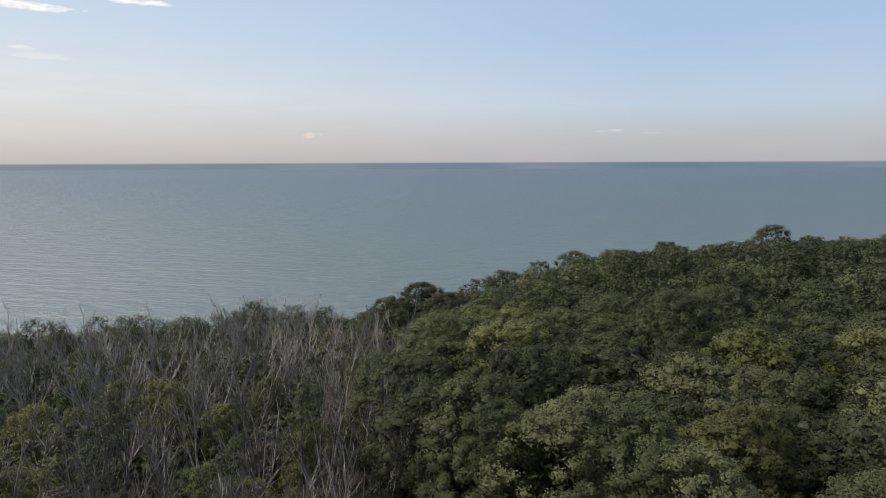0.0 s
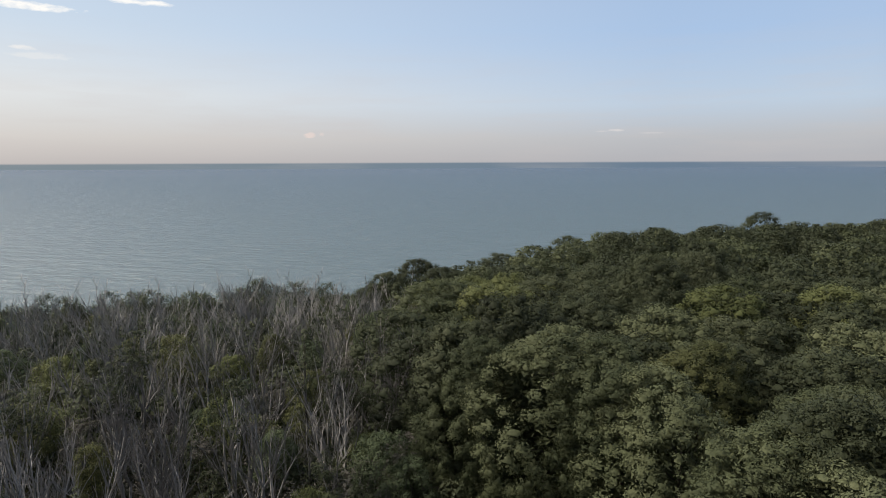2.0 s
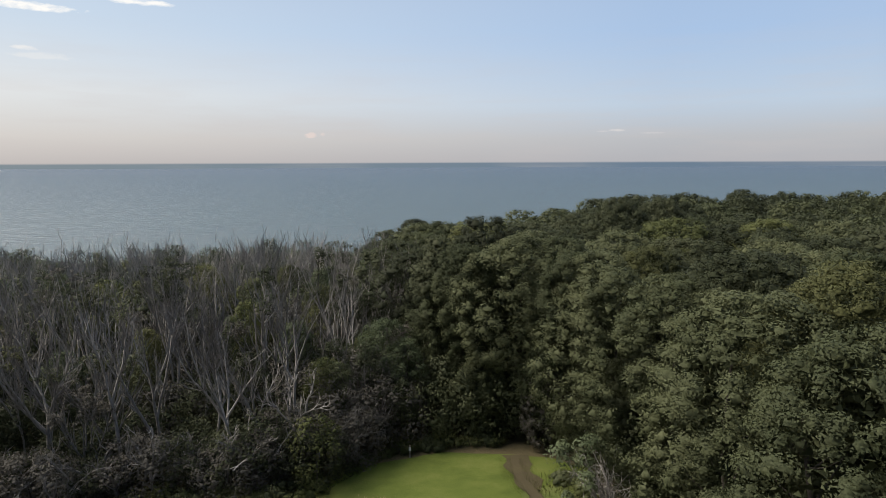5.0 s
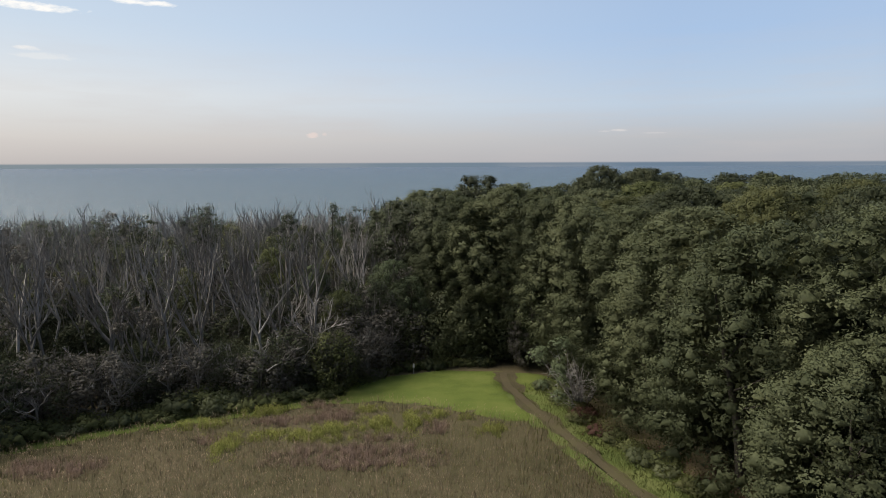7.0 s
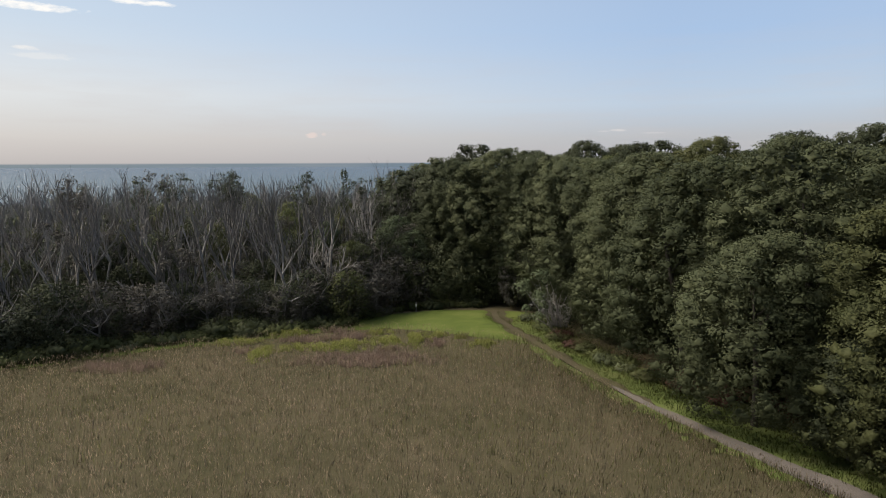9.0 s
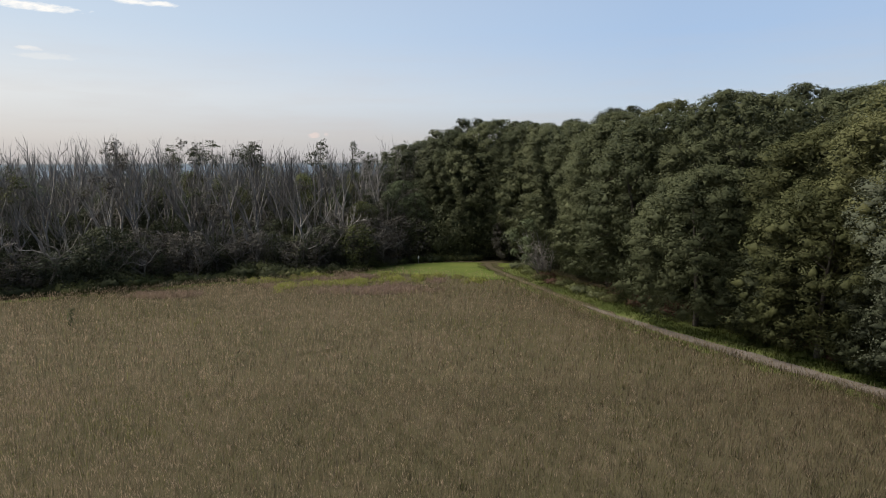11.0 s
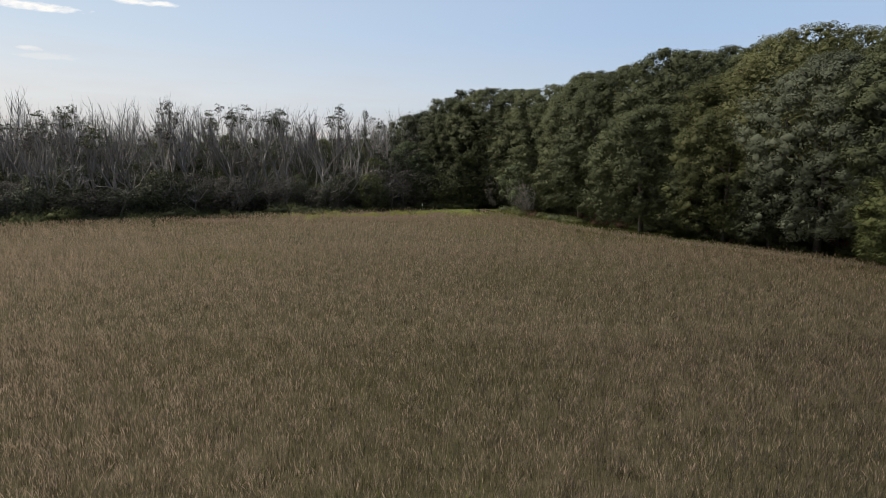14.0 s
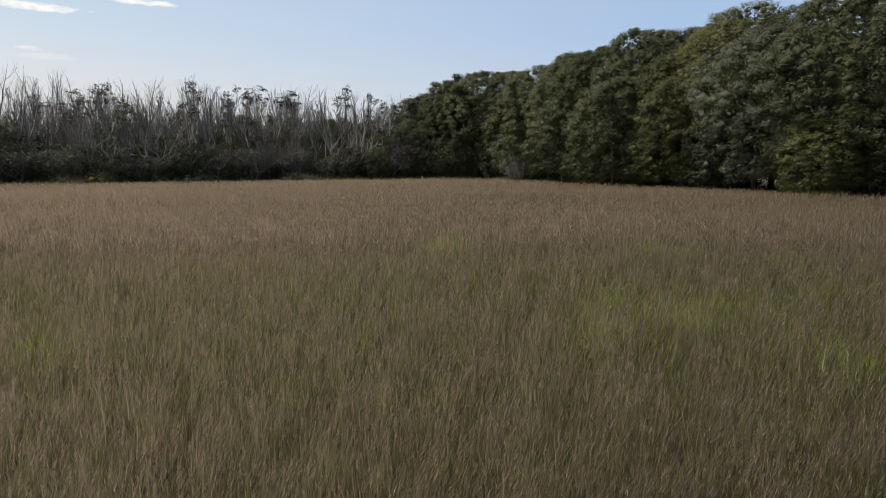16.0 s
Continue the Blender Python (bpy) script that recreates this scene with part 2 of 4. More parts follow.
BLOOM = blade_material("goldenrod_bloom", [(0.1, (0.22, 0.20, 0.03)), (0.9, (0.34, 0.30, 0.05))], [(0.1, (0.24, 0.23, 0.04)), (0.9, (0.36, 0.33, 0.06))], patchy=0.8)


def sea_material():
    mat, n, bsdf, out = material("lake_water", 0.20, 0.34)
    pos = n.add("ShaderNodeNewGeometry").outputs["Position"]
    turned = n.add("ShaderNodeVectorRotate")
    turned.inputs["Angle"].default_value = 0.22
    n.link(pos, turned.inputs["Vector"])
    wind = n.scaled(turned.outputs[0], (0.055, 0.19, 0.1))
    swell = n.noise(wind, 1.0, 5.0, 0.62)
    broad = n.noise(n.scaled(pos, (0.004, 0.012, 0.01)), 1.0, 3.0)
    ripple = n.add("ShaderNodeBump", Strength=1.0, Distance=3.2)
    n.link(swell, ripple.inputs["Height"])
    body, gloss = n.add("ShaderNodeBsdfDiffuse"), n.add("ShaderNodeBsdfGlossy", Roughness=0.24)
    # pale shallows along the shore, deeper colour far out
    xyz = n.add("ShaderNodeSeparateXYZ")
    n.link(pos, xyz.inputs[0])
    out_there = n.math("MULTIPLY", n.math("LOGARITHM", n.math("MAXIMUM", n.math("ADD", xyz.outputs[1], n.math("MULTIPLY", broad, 60.0)), 60.0), 10.0), 0.25)
    n.link(n.ramp(out_there, [(0.52, (0.100, 0.134, 0.142)), (0.66, (0.076, 0.112, 0.132)), (0.78, (0.060, 0.096, 0.126)), (0.9, (0.050, 0.082, 0.120))]), body.inputs[0])
    sheen = n.add("ShaderNodeFresnel", IOR=1.33)
    for node in (body, gloss, sheen):
        n.link(ripple.outputs[0], node.inputs["Normal"])
    amount = n.math("MINIMUM", n.math("MULTIPLY", sheen.outputs[0], 0.80), 0.33)
    mixed = n.add("ShaderNodeMixShader")
    n.link(amount, mixed.inputs[0])
    n.link(body.outputs[0], mixed.inputs[1])
    n.link(gloss.outputs[0], mixed.inputs[2])
    n.link(mixed.outputs[0], out.inputs[0])
    return mat


# ---- the lie of the land ----
COAST = [(-3000, -300), (-400, 20), (-130, 90), (-65, 106), (-45, 112), (-36, 119), (-24, 118), (-12, 114), (-4, 116), (14, 144), (34, 156), (60, 166), (95, 180), (160, 200), (400, 270), (3000, 900)]
WOOD_LEFT = [(-400, -95), (-100, -10), (-60, 6), (-38, 15.5), (-32, 18.8), (-25.8, 22.8), (-18, 25.4), (-10.2, 28.4), (-6, 31.8), (-1.2, 34.8), (5.2, 36.4), (10, 35.5)]
WOOD_RIGHT = [(10, 35), (11, 30), (13.4, 21.5), (17.6, 12.2), (21.8, 5.2), (25.3, 0.3), (28.5, -6), (32, -13.5), (39, -26), (50, -46), (75, -90), (200, -300)]
TRACK = [(8.2, 31), (8.9, 28.5), (11.4, 20.8), (14.1, 12.9), (16.6, 6.8), (18.7, 2.6), (21.3, -2.1), (24.0, -6.4), (27.5, -12), (34, -23), (45, -42), (70, -85)]
SEA_Z = -13.0


def along(line, v, axis=0):
    """The other coordinate of a line of points, at v on the given axis."""
    order = sorted(line, key=lambda p: p[axis])
    return np.interp(v, [p[axis] for p in order], [p[1 - axis] for p in order])


def step(v):
    v = np.clip(v, 0, 1)
    return v * v * (3 - 2 * v)


def ground_z(x, y):
    """Height of the ground: a near-level meadow, a slope under the outer trees, then the bluff down to the lake."""
    d = along(COAST, x) - np.asarray(y, float)
    roll_ = 0.12 * np.sin(np.asarray(x) * 0.09 + 1.0) * np.sin(np.asarray(y) * 0.07) + 0.25 * np.exp(-((np.asarray(x) + 5) / 35.0) ** 2 - ((np.asarray(y) + 5) / 25.0) ** 2)
    return roll_ - 3.0 * step((45 - d) / 45) - 16.0 * step((2 - d) / 34)


def mesh_of(name, verts, faces, mats, index=None, smooth=False):
    """A mesh from numpy arrays; faces: rows of three or four corners; verts: places, or places and normals."""
    me = bpy.data.meshes.new(name)
    verts, faces = np.asarray(verts, np.float32), np.asarray(faces, np.int32)
    normals = verts[:, 3:].copy()
    verts = verts[:, :3].copy()
    smooth = smooth or normals.size > 0
    k = faces.shape[1]
    me.vertices.add(len(verts))
    me.vertices.foreach_set("co", verts.ravel())
    me.loops.add(faces.size)
    me.loops.foreach_set("vertex_index", faces.ravel())
    me.polygons.add(len(faces))
    me.polygons.foreach_set("loop_start", np.arange(0, faces.size, k, dtype=np.int32))
    me.polygons.foreach_set("use_smooth", np.full(len(faces), smooth, dtype=bool))
    for m in mats:
        me.materials.append(m)
    if index is not None:
        me.polygons.foreach_set("material_index", np.asarray(index, np.int32))
    me.update(calc_edges=True)
    if normals.size:
        me.attributes.new("custom_normal", "FLOAT_VECTOR", "POINT").data.foreach_set("vector", normals.ravel())
        me.update()
    return me


def sheet(xs, ys, height):
    gx, gy = np.meshgrid(xs, ys)
    verts = np.stack([gx, gy, height(gx, gy)], -1).reshape(-1, 3)
    nx, ny = len(xs), len(ys)
    i = (np.arange(ny - 1)[:, None] * nx + np.arange(nx - 1)).ravel()
    return verts, np.stack([i, i + 1, i + nx + 1, i + nx], 1)


def widening(a, b, fine, far, lo, hi):
    mid = np.arange(a, b + fine, fine)
    low, high = -np.geomspace(fine, a - lo, 24)[::-1] + a, np.geomspace(fine, hi - b, 24) + b + fine
    return np.concatenate([low, mid, high])


def land():
    v, f = sheet(widening(-140, 200, 2.5, 0, -3000, 3000), widening(-90, 230, 2.5, 0, -3000, 1200), ground_z)
    tagged(new("ground", mesh_of("ground", v, f, [soil_material()], smooth=True)), "meadow and woodland floor of dry turf and leaf litter", "ground", kind="structure")
    v, f = sheet(np.linspace(-4800, 4800, 3), np.linspace(-4800, 4800, 3), lambda a, b: a * 0 + SEA_Z)
    tagged(new("water", mesh_of("water", v, f, [sea_material()])), "calm grey-blue lake with small wind waves", "water", kind="structure")


def ribbon(name, line, widths, lift, mat, ragged, seed, step_m=0.6):
    """A strip of ground with uneven edges, laid just over the land along a line."""
    rng = np.random.default_rng(seed)
    p = np.array(line, float)
    s = np.r_[0, np.cumsum(np.hypot(*np.diff(p, axis=0).T))]
    t = np.arange(0, s[-1], step_m)
    c = np.stack([np.interp(t, s, p[:, 0]), np.interp(t, s, p[:, 1])], 1)
    for _ in range(6):
        c[1:-1] = (c[:-2] + c[1:-1] * 2 + c[2:]) / 4
    d = np.gradient(c, axis=0)
    d /= np.linalg.norm(d, axis=1)[:, None]
    n = np.stack([-d[:, 1], d[:, 0]], 1)
    w = np.interp(t, s, widths)
    across = np.linspace(-0.5, 0.5, 7)
    rag = rng.normal(0, ragged, (len(t), 2))
    rag[1:-1] = (rag[:-2] + rag[1:-1] + rag[2:]) / 2
    off = across[None, :] * w[:, None]
    off[:, 0] -= rag[:, 0]
    off[:, -1] += rag[:, 1]
    xy = c[:, None] + n[:, None] * off[:, :, None]
    v = np.concatenate([xy, (ground_z(xy[..., 0], xy[..., 1]) + lift)[..., None]], -1).reshape(-1, 3)
    i = (np.arange(len(t) - 1)[:, None] * 7 + np.arange(6)).ravel()
    return new(name, mesh_of(name, v, np.stack([i, i + 7, i + 8, i + 1], 1)[:, ::-1], [mat], smooth=True))


land()
LAWN_MAT = lawn_material("mown_grass", (0.050, 0.071, 0.014), (0.084, 0.110, 0.022), (0.120, 0.134, 0.038))
WORN_MAT = lawn_material("worn_track", (0.044, 0.038, 0.022), (0.066, 0.056, 0.032), (0.074, 0.070, 0.032))
VERGE_MAT = lawn_material("rough_verge", (0.058, 0.076, 0.020), (0.094, 0.120, 0.033), (0.134, 0.142, 0.054))
LAWN_LINE = [(-120, -19), (-60, 4.2), (-38, 13.6), (-26, 20.6), (-18, 23.6), (-10, 27.0), (-4, 29.8), (2, 30.2), (9.5, 28.2), (13, 26.5)]
LAWN_WIDTH = [1.5, 1.6, 1.8, 1.8, 2.2, 2.4, 6.4, 10.4, 12.5, 11.0]
tagged(ribbon("lawn", LAWN_LINE, LAWN_WIDTH, 0.05, LAWN_MAT, 0.12, 3), "bright green mown grass at the corner of the meadow", "lawn", kind="structure")
VERGE_LINE = [(x + 1.3, y + 0.45) for x, y in TRACK[1:]]
tagged(ribbon("verge", VERGE_LINE, [5.0, 6.0, 6.6, 7.0, 7.2, 7.4, 7.6, 7.8, 7.8, 7.8, 7.8], 0.07, VERGE_MAT, 0.3, 4), "short green grass strip along the footpath", "verge", kind="structure")
tagged(ribbon("footpath", [(15.6, 9.3)] + TRACK[4:], [0.25, 0.6, 1.2, 1.5, 1.7, 1.7, 1.7, 1.7, 1.7], 0.10, path_material(), 0.10, 5), "pale trodden gravel footpath between meadow and woods", "path", kind="structure")
tagged(ribbon("footpath_worn", [(8.2, 34.6), (8.2, 32.5)] + TRACK[1:6], [1.6, 1.9, 1.6, 1.4, 1.3, 1.2, 0.8], 0.085, WORN_MAT, 0.3, 6), "worn brown earth track across the mown grass", "path", kind="structure")


# ---- trees ----
def part(name, me, parent, label=""):
    ob = new(name, me)
    ob.parent = parent
    return tagged(ob, label)


def tubes(paths, sides):
    """Tapered tubes: each path is a list of (point, radius)."""
    verts, faces, base = [], [], 0
    ring = np.arange(sides) * 2 * np.pi / sides
    for path in paths:
        p = np.array([q for q, _ in path], float)
        r = np.array([q for _, q in path], float)
        d = np.gradient(p, axis=0)
        d /= np.linalg.norm(d, axis=1)[:, None] + 1e-9
        a = np.cross(d, (0.31, 0.77, 0.55))
        a /= np.linalg.norm(a, axis=1)[:, None] + 1e-9
        b = np.cross(d, a)
        v = p[:, None] + r[:, None, None] * (np.cos(ring)[None, :, None] * a[:, None] + np.sin(ring)[None, :, None] * b[:, None])
        verts.append(v.reshape(-1, 3))
        for k in range(len(p) - 1):
            for s in range(sides):
                s2 = (s + 1) % sides
                faces.append((base + k * sides + s, base + k * sides + s2, base + (k + 1) * sides + s2, base + (k + 1) * sides + s))
        base += len(p) * sides
    return np.concatenate(verts), np.array(faces)


def bough(rng, start, way, length, radius, bends, wander, lift):
    """A wandering, tapering limb."""
    pts, p, d = [(start, radius)], np.array(start, float), np.array(way, float)
    for k in range(bends):
        d = d + rng.normal(0, wander, 3) + (0, 0, lift)
        d /= np.linalg.norm(d)
        p = p + d * length / bends
        pts.append((p.copy(), radius * (1 - 0.85 * (k + 1) / bends)))
    return pts


def leaves(rng, centres, radii, outward, per, size, spread=0.22, flat=0.15):
    """Pointed leaf sprays round small clumps, their tips standing outward and a little up."""
    n = len(centres) * per
    c, r, o = np.repeat(centres, per, 0), np.repeat(radii, per, 0), np.repeat(outward, per, 0)
    d = rng.normal(0, 1, (n, 3)) + o * 0.65 + (0, 0, 0.2)
    d /= np.linalg.norm(d, axis=1)[:, None]
    p = c + d * r * rng.uniform(0.62, 1.06, (n, 1))
    nrm = d * 0.7 + np.array((0, 0, flat)) + rng.normal(0, spread, (n, 3))
    nrm *= np.sign((nrm * d).sum(1) + 1e-6)[:, None] / np.linalg.norm(nrm, axis=1)[:, None]
    t = np.cross(nrm, rng.normal(0, 1, (n, 3))) + d * 0.22
    t /= np.linalg.norm(t, axis=1)[:, None] + 1e-9
    b = np.cross(nrm, t)
    s = size * rng.uniform(0.6, 1.35, (n, 1))
    v = np.stack([p - t * s * 0.6 + b * s * 0.5, p - t * s * 0.6 - b * s * 0.5, p + t * s * 0.9], 1).reshape(-1, 3)
    soft = d * 0.8 + o * 0.45 + rng.normal(0, 0.09, (n, 3)) + (0, 0, 0.15)
    soft = np.repeat(soft / np.linalg.norm(soft, axis=1)[:, None], 3, 0)
    return np.concatenate([v, soft], 1), np.arange(3 * n).reshape(-1, 3)


def dome(u, full):
    """Half width of a crown at height u: widest at full, round on top, drawn in at the foot."""
    up = np.sqrt(np.clip(1 - (np.clip(u - full, 0, 1) / (1 - full)) ** 2.3, 0, 1))
    foot = np.sqrt(np.clip(1 - 0.36 * (np.clip(full - u, 0, 1) / full) ** 2.2, 0, 1))
    return np.where(u > full, up, foot)


def crown_form(rng, base, top, radius, lobes, full):
    """Clump centres over a domed, uneven crown. full: how far the widest part lies below the middle."""
    k = np.arange(lobes) + 0.5
    u = np.clip((k / lobes) ** 0.92 + rng.normal(0, 0.03, lobes), 0.02, 0.985)
    ang = k * 2.39996 + rng.normal(0, 0.35, lobes)
    prof = dome(u, full)
    bulge = 1 + 0.10 * np.sin(u * 9 + ang + rng.uniform(0, 6)) + 0.13 * np.sin(ang * 2 + rng.uniform(0, 6)) + 0.08 * np.sin(ang * 3 + u * 7)
    rr = radius * prof * bulge * rng.uniform(0.80, 1.05, lobes)
    z = base + (top - base) * u
    c = np.stack([rr * np.cos(ang), rr * np.sin(ang), z], 1)
    size = 1.06 * (radius / 4.8) ** 0.6 * (60 / lobes) ** 0.32 * rng.uniform(0.85, 1.45, lobes) * (0.75 + 0.35 * prof)
    rad = np.stack([size * 1.1, size * 1.1, size * 0.92], 1)
    mid = np.array((0, 0, base + (top - base) * 0.42))
    o = c - mid
    o /= np.linalg.norm(o, axis=1)[:, None]
    # the crown swells into a dozen smaller heads with shaded hollows between
    k = np.arange(13) + 0.5
    hz, ha = 1 - 1.5 * k / 13, k * 2.39996 + rng.uniform(0, 6.283)
    heads = np.stack([np.sqrt(1 - hz * hz) * np.cos(ha), np.sqrt(1 - hz * hz) * np.sin(ha), hz], 1) + rng.normal(0, 0.12, (13, 3))
    near = (o @ (heads / np.linalg.norm(heads, axis=1)[:, None]).T).max(1)
    c = mid + (c - mid) * (0.86 + 0.21 * np.exp(9 * (near - 1)))[:, None]
    c[:, 2] = np.minimum(c[:, 2], top - rad[:, 2] * 0.7)
    return c, rad, o


def heart(rng, base, top, radius, full, count, size):
    """Large leaves deep inside a crown, that close it to the light."""
    u, a = rng.uniform(0.1, 0.94, count), rng.uniform(0, 6.283, count)
    r = dome(u, full) * radius * np.sqrt(rng.uniform(0.05, 0.58, count))
    c = np.stack([r * np.cos(a), r * np.sin(a), base + (top - base) * u], 1)
    o = np.stack([np.cos(a), np.sin(a), 0.3 + 0 * a], 1)
    return leaves(rng, c, np.full((count, 3), 0.15), o, 1, size, 0.35, 0.0)


def joined(pieces):
    vs, fs, at = [], [], 0
    for v, f in pieces:
        vs.append(v)
        fs.append(np.asarray(f) + at)
        at += len(v)
    return np.concatenate(vs), np.concatenate(fs)


OCTA = np.array([(1, 0, 0), (-1, 0, 0), (0, 1, 0), (0, -1, 0), (0, 0, 1), (0, 0, -1)], float)
OCTA_FACES = np.array([(4, 0, 2), (4, 2, 1), (4, 1, 3), (4, 3, 0), (5, 2, 0), (5, 1, 2), (5, 3, 1), (5, 0, 3)])


def lobe_cores(rng, c, rad, o, core):
    """The shaded inside of each leaf lobe: a small uneven closed body under its leaves."""
    ball, faces = OCTA, OCTA_FACES
    n, k = len(c), len(ball)
    v = c[:, None] + ball[None] * rad[:, None] * core * rng.uniform(0.4, 1.4, (n, k, 1))
    nrm = ball[None] * 0.8 + o[:, None] * 0.45 + (0, 0, 0.15)
    nrm = nrm / np.linalg.norm(nrm, axis=2)[:, :, None]
    f = (faces[None] + (np.arange(n) * k)[:, None, None]).reshape(-1, 3)
    return np.concatenate([v, nrm], 2).reshape(-1, 6), f


def crown_arrays(seed, base, top, radius, lobes, per, size, full=0.45, core=0.4):
    """A crown of rounded lobes over a dome, each thick with small leaves."""
    rng = np.random.default_rng(seed)
    c, rad, o = crown_form(rng, base, top, radius, lobes, full)
    pieces = [leaves(rng, c, rad, o, per, size), heart(rng, base, top, radius, full, 40 + 4 * lobes, 0.06 + 0.042 * radius)]
    if core:
        pieces.append(lobe_cores(rng, c, rad, o, core))
    return joined(pieces)


def trunk_arrays(seed, height, radius, limbs, from_z, reach):
    rng = np.random.default_rng(seed)
    stem = bough(rng, (0, 0, -0.6), (0, 0, 1), height, radius, 6, 0.05, 0.12)
    paths = [stem]
    for k in range(limbs):
        u = rng.uniform(from_z, 0.9)
        i = u * (len(stem) - 1)
        p = np.array(stem[int(i)][0]) * (1 - i % 1) + np.array(stem[min(int(i) + 1, 6)][0]) * (i % 1)
        a = k * 2.4 + rng.normal(0, 0.4)
        paths.append(bough(rng, p, (math.cos(a), math.sin(a), 0.55), reach * (1.15 - 0.6 * u), radius * 0.38 * (1.2 - u), 4, 0.16, 0.10))
    return tubes(paths, 6)


def broadleaf(seed, base, top, radius, lobes, per, size, full, leaf, label, limbs=9, core=0.48):
    """A leafy tree: a trunk with limbs and a crown of leafy lobes."""
    root = tagged(new("broadleaf_tree"), label, "tree", "woodland trees")
    root.empty_display_size = 0.2
    v, f = trunk_arrays(seed + 50, top * 0.82, 0.020 * top, limbs, max(0.2, base / top), radius * 0.7)
    part("trunk", mesh_of("trunk", v, f, [BARK], smooth=True), root, "grey-brown trunk with forking limbs")
    v, f = crown_arrays(seed, base, top, radius, lobes, per, size, full, core)
    part("crown", mesh_of("crown", v, f, [LEAF[leaf]]), root)
    return root


def recolour(root, leaf, label):
    for ob in root.children_recursive:
        if ob.name.startswith("crown") and ob.material_slots:
            ob.material_slots[0].link = "OBJECT"
            ob.material_slots[0].material = LEAF[leaf]
    return tagged(root, label)


def unit(v):
    return np.asarray(v, float) / (np.linalg.norm(v) + 1e-9)


def bare_arrays(seed, height, radius, spread, leaders, sides_each, fans, sides=4, wander=0.085):
    """A leafless tree: a trunk that forks into rising leaders, side branches that curve up from them, and fans of twigs."""
    rng = np.random.default_rng(seed)
    fork = height * rng.uniform(0.30, 0.50)
    stem = bough(rng, (0, 0, -0.5), unit((rng.normal(0, 0.08), rng.normal(0, 0.08), 1)), fork + 0.5, radius, 5, 0.06, 0.08)
    stem = [(p, radius * (1 - 0.40 * k / 5)) for k, (p, _) in enumerate(stem)]
    thick, fine = [stem], []
    for k in range(leaders):
        u = rng.uniform(0.5, 1.0) if k > 1 else 1.0
        i = u * 5
        p = np.array(stem[int(i)][0]) * (1 - i % 1) + np.array(stem[min(int(i) + 1, 5)][0]) * (i % 1)
        a, out = k * 2.4 + rng.normal(0, 0.5), spread * rng.uniform(0.45, 1.4)
        length = (height - p[2]) * rng.uniform(0.76, 1.0)
        limb = bough(rng, p, unit((math.cos(a) * out, math.sin(a) * out, 1.0)), length, radius * 0.80 * (1.25 - 0.5 * u), 7, wander, 0.085)
        thick.append(limb)
        for m in range(sides_each):
            j = 2 + m % 5
            q, d = np.array(limb[j][0]), unit(np.array(limb[j][0]) - np.array(limb[j - 1][0]))
            w = unit(d * 0.85 + rng.normal(0, 0.42, 3) * (1, 1, 0.3))
            reach = length * rng.uniform(0.20, 0.42) * (1.2 - 0.09 * j)
            side = bough(rng, q, w, reach, 0.066 - 0.005 * j, 4, wander + 0.03, 0.20)
            fine.append(side)
            for at in [1 + x % 4 for x in range(fans)]:
                w2 = unit(np.array(side[at][0]) - np.array(side[at - 1][0]) + rng.normal(0, 0.36, 3) * reach / 4 + np.array((0, 0, 0.35)) * reach / 4)
                fine.append(bough(rng, side[at][0], w2, reach * rng.uniform(0.32, 0.7), 0.019, 2, wander + 0.06, 0.10))
    return tubes(thick, sides), tubes(fine, 3), [np.array(t[-1][0]) for t in thick[1:]]


def bare_tree(seed, height, radius, spread, leaders, sides_each, label, tufts=0, leaf="grey", group="bare trees", wander=0.085):
    root = tagged(new("bare_tree" if not tufts else "thin_tree"), label, "tree", group)
    root.empty_display_size = 0.2
    thick, fine, ends = bare_arrays(seed, height, radius, spread, leaders, sides_each, 3, 4, wander)
    part("trunk", mesh_of("trunk", *thick, [PALE], smooth=True), root)
    tagged(part("branchwork", mesh_of("branchwork", *fine, [TWIG if height > 10 else PALE]), root), kind="stuff")
    if tufts:
        # flat-topped feathery tufts round the ends of the limbs
        rng = np.random.default_rng(seed + 9)
        at = np.array(ends)[np.arange(tufts) % len(ends)] * (1 - rng.uniform(0.0, 0.45, (tufts, 1)) * (1, 1, 0.30))
        c = np.repeat(at, 9, 0) + rng.normal(0, 1, (9 * tufts, 3)) * (0.50, 0.50, 0.48) - (0, 0, 0.35)
        rad = rng.uniform(0.26, 0.62, (len(c), 1)) * (1, 1, 0.6)
        o = np.tile((0.0, 0.0, 0.8), (len(c), 1))
        part("crown", mesh_of("crown", *leaves(rng, c, rad, o, 30, 0.120, 0.4, 0.4), [LEAF[leaf]]), root, "sparse feathery leaf tufts")
    return root


def set_down(root, x, y, turn, size, tall=1.0, sink=0.0):
    root.matrix_basis = pose(x, y, float(ground_z(x, y)) - sink, 0, 0, turn) @ Matrix.Diagonal((size, size, size * tall, 1))
    return root


def stand(proto, x, y, turn, size, tall=1.0, sink=0.0, tilt=0.0):
    ob = copy_thing(proto, Matrix.Identity(4))
    ob.matrix_basis = pose(x, y, float(ground_z(x, y)) - sink, tilt, tilt * 0.6, turn) @ Matrix.Diagonal((size, size, size * tall, 1))
    return ob


def height_of(proto):
    return max(v[2] for ob in proto.children for v in ob.bound_box)


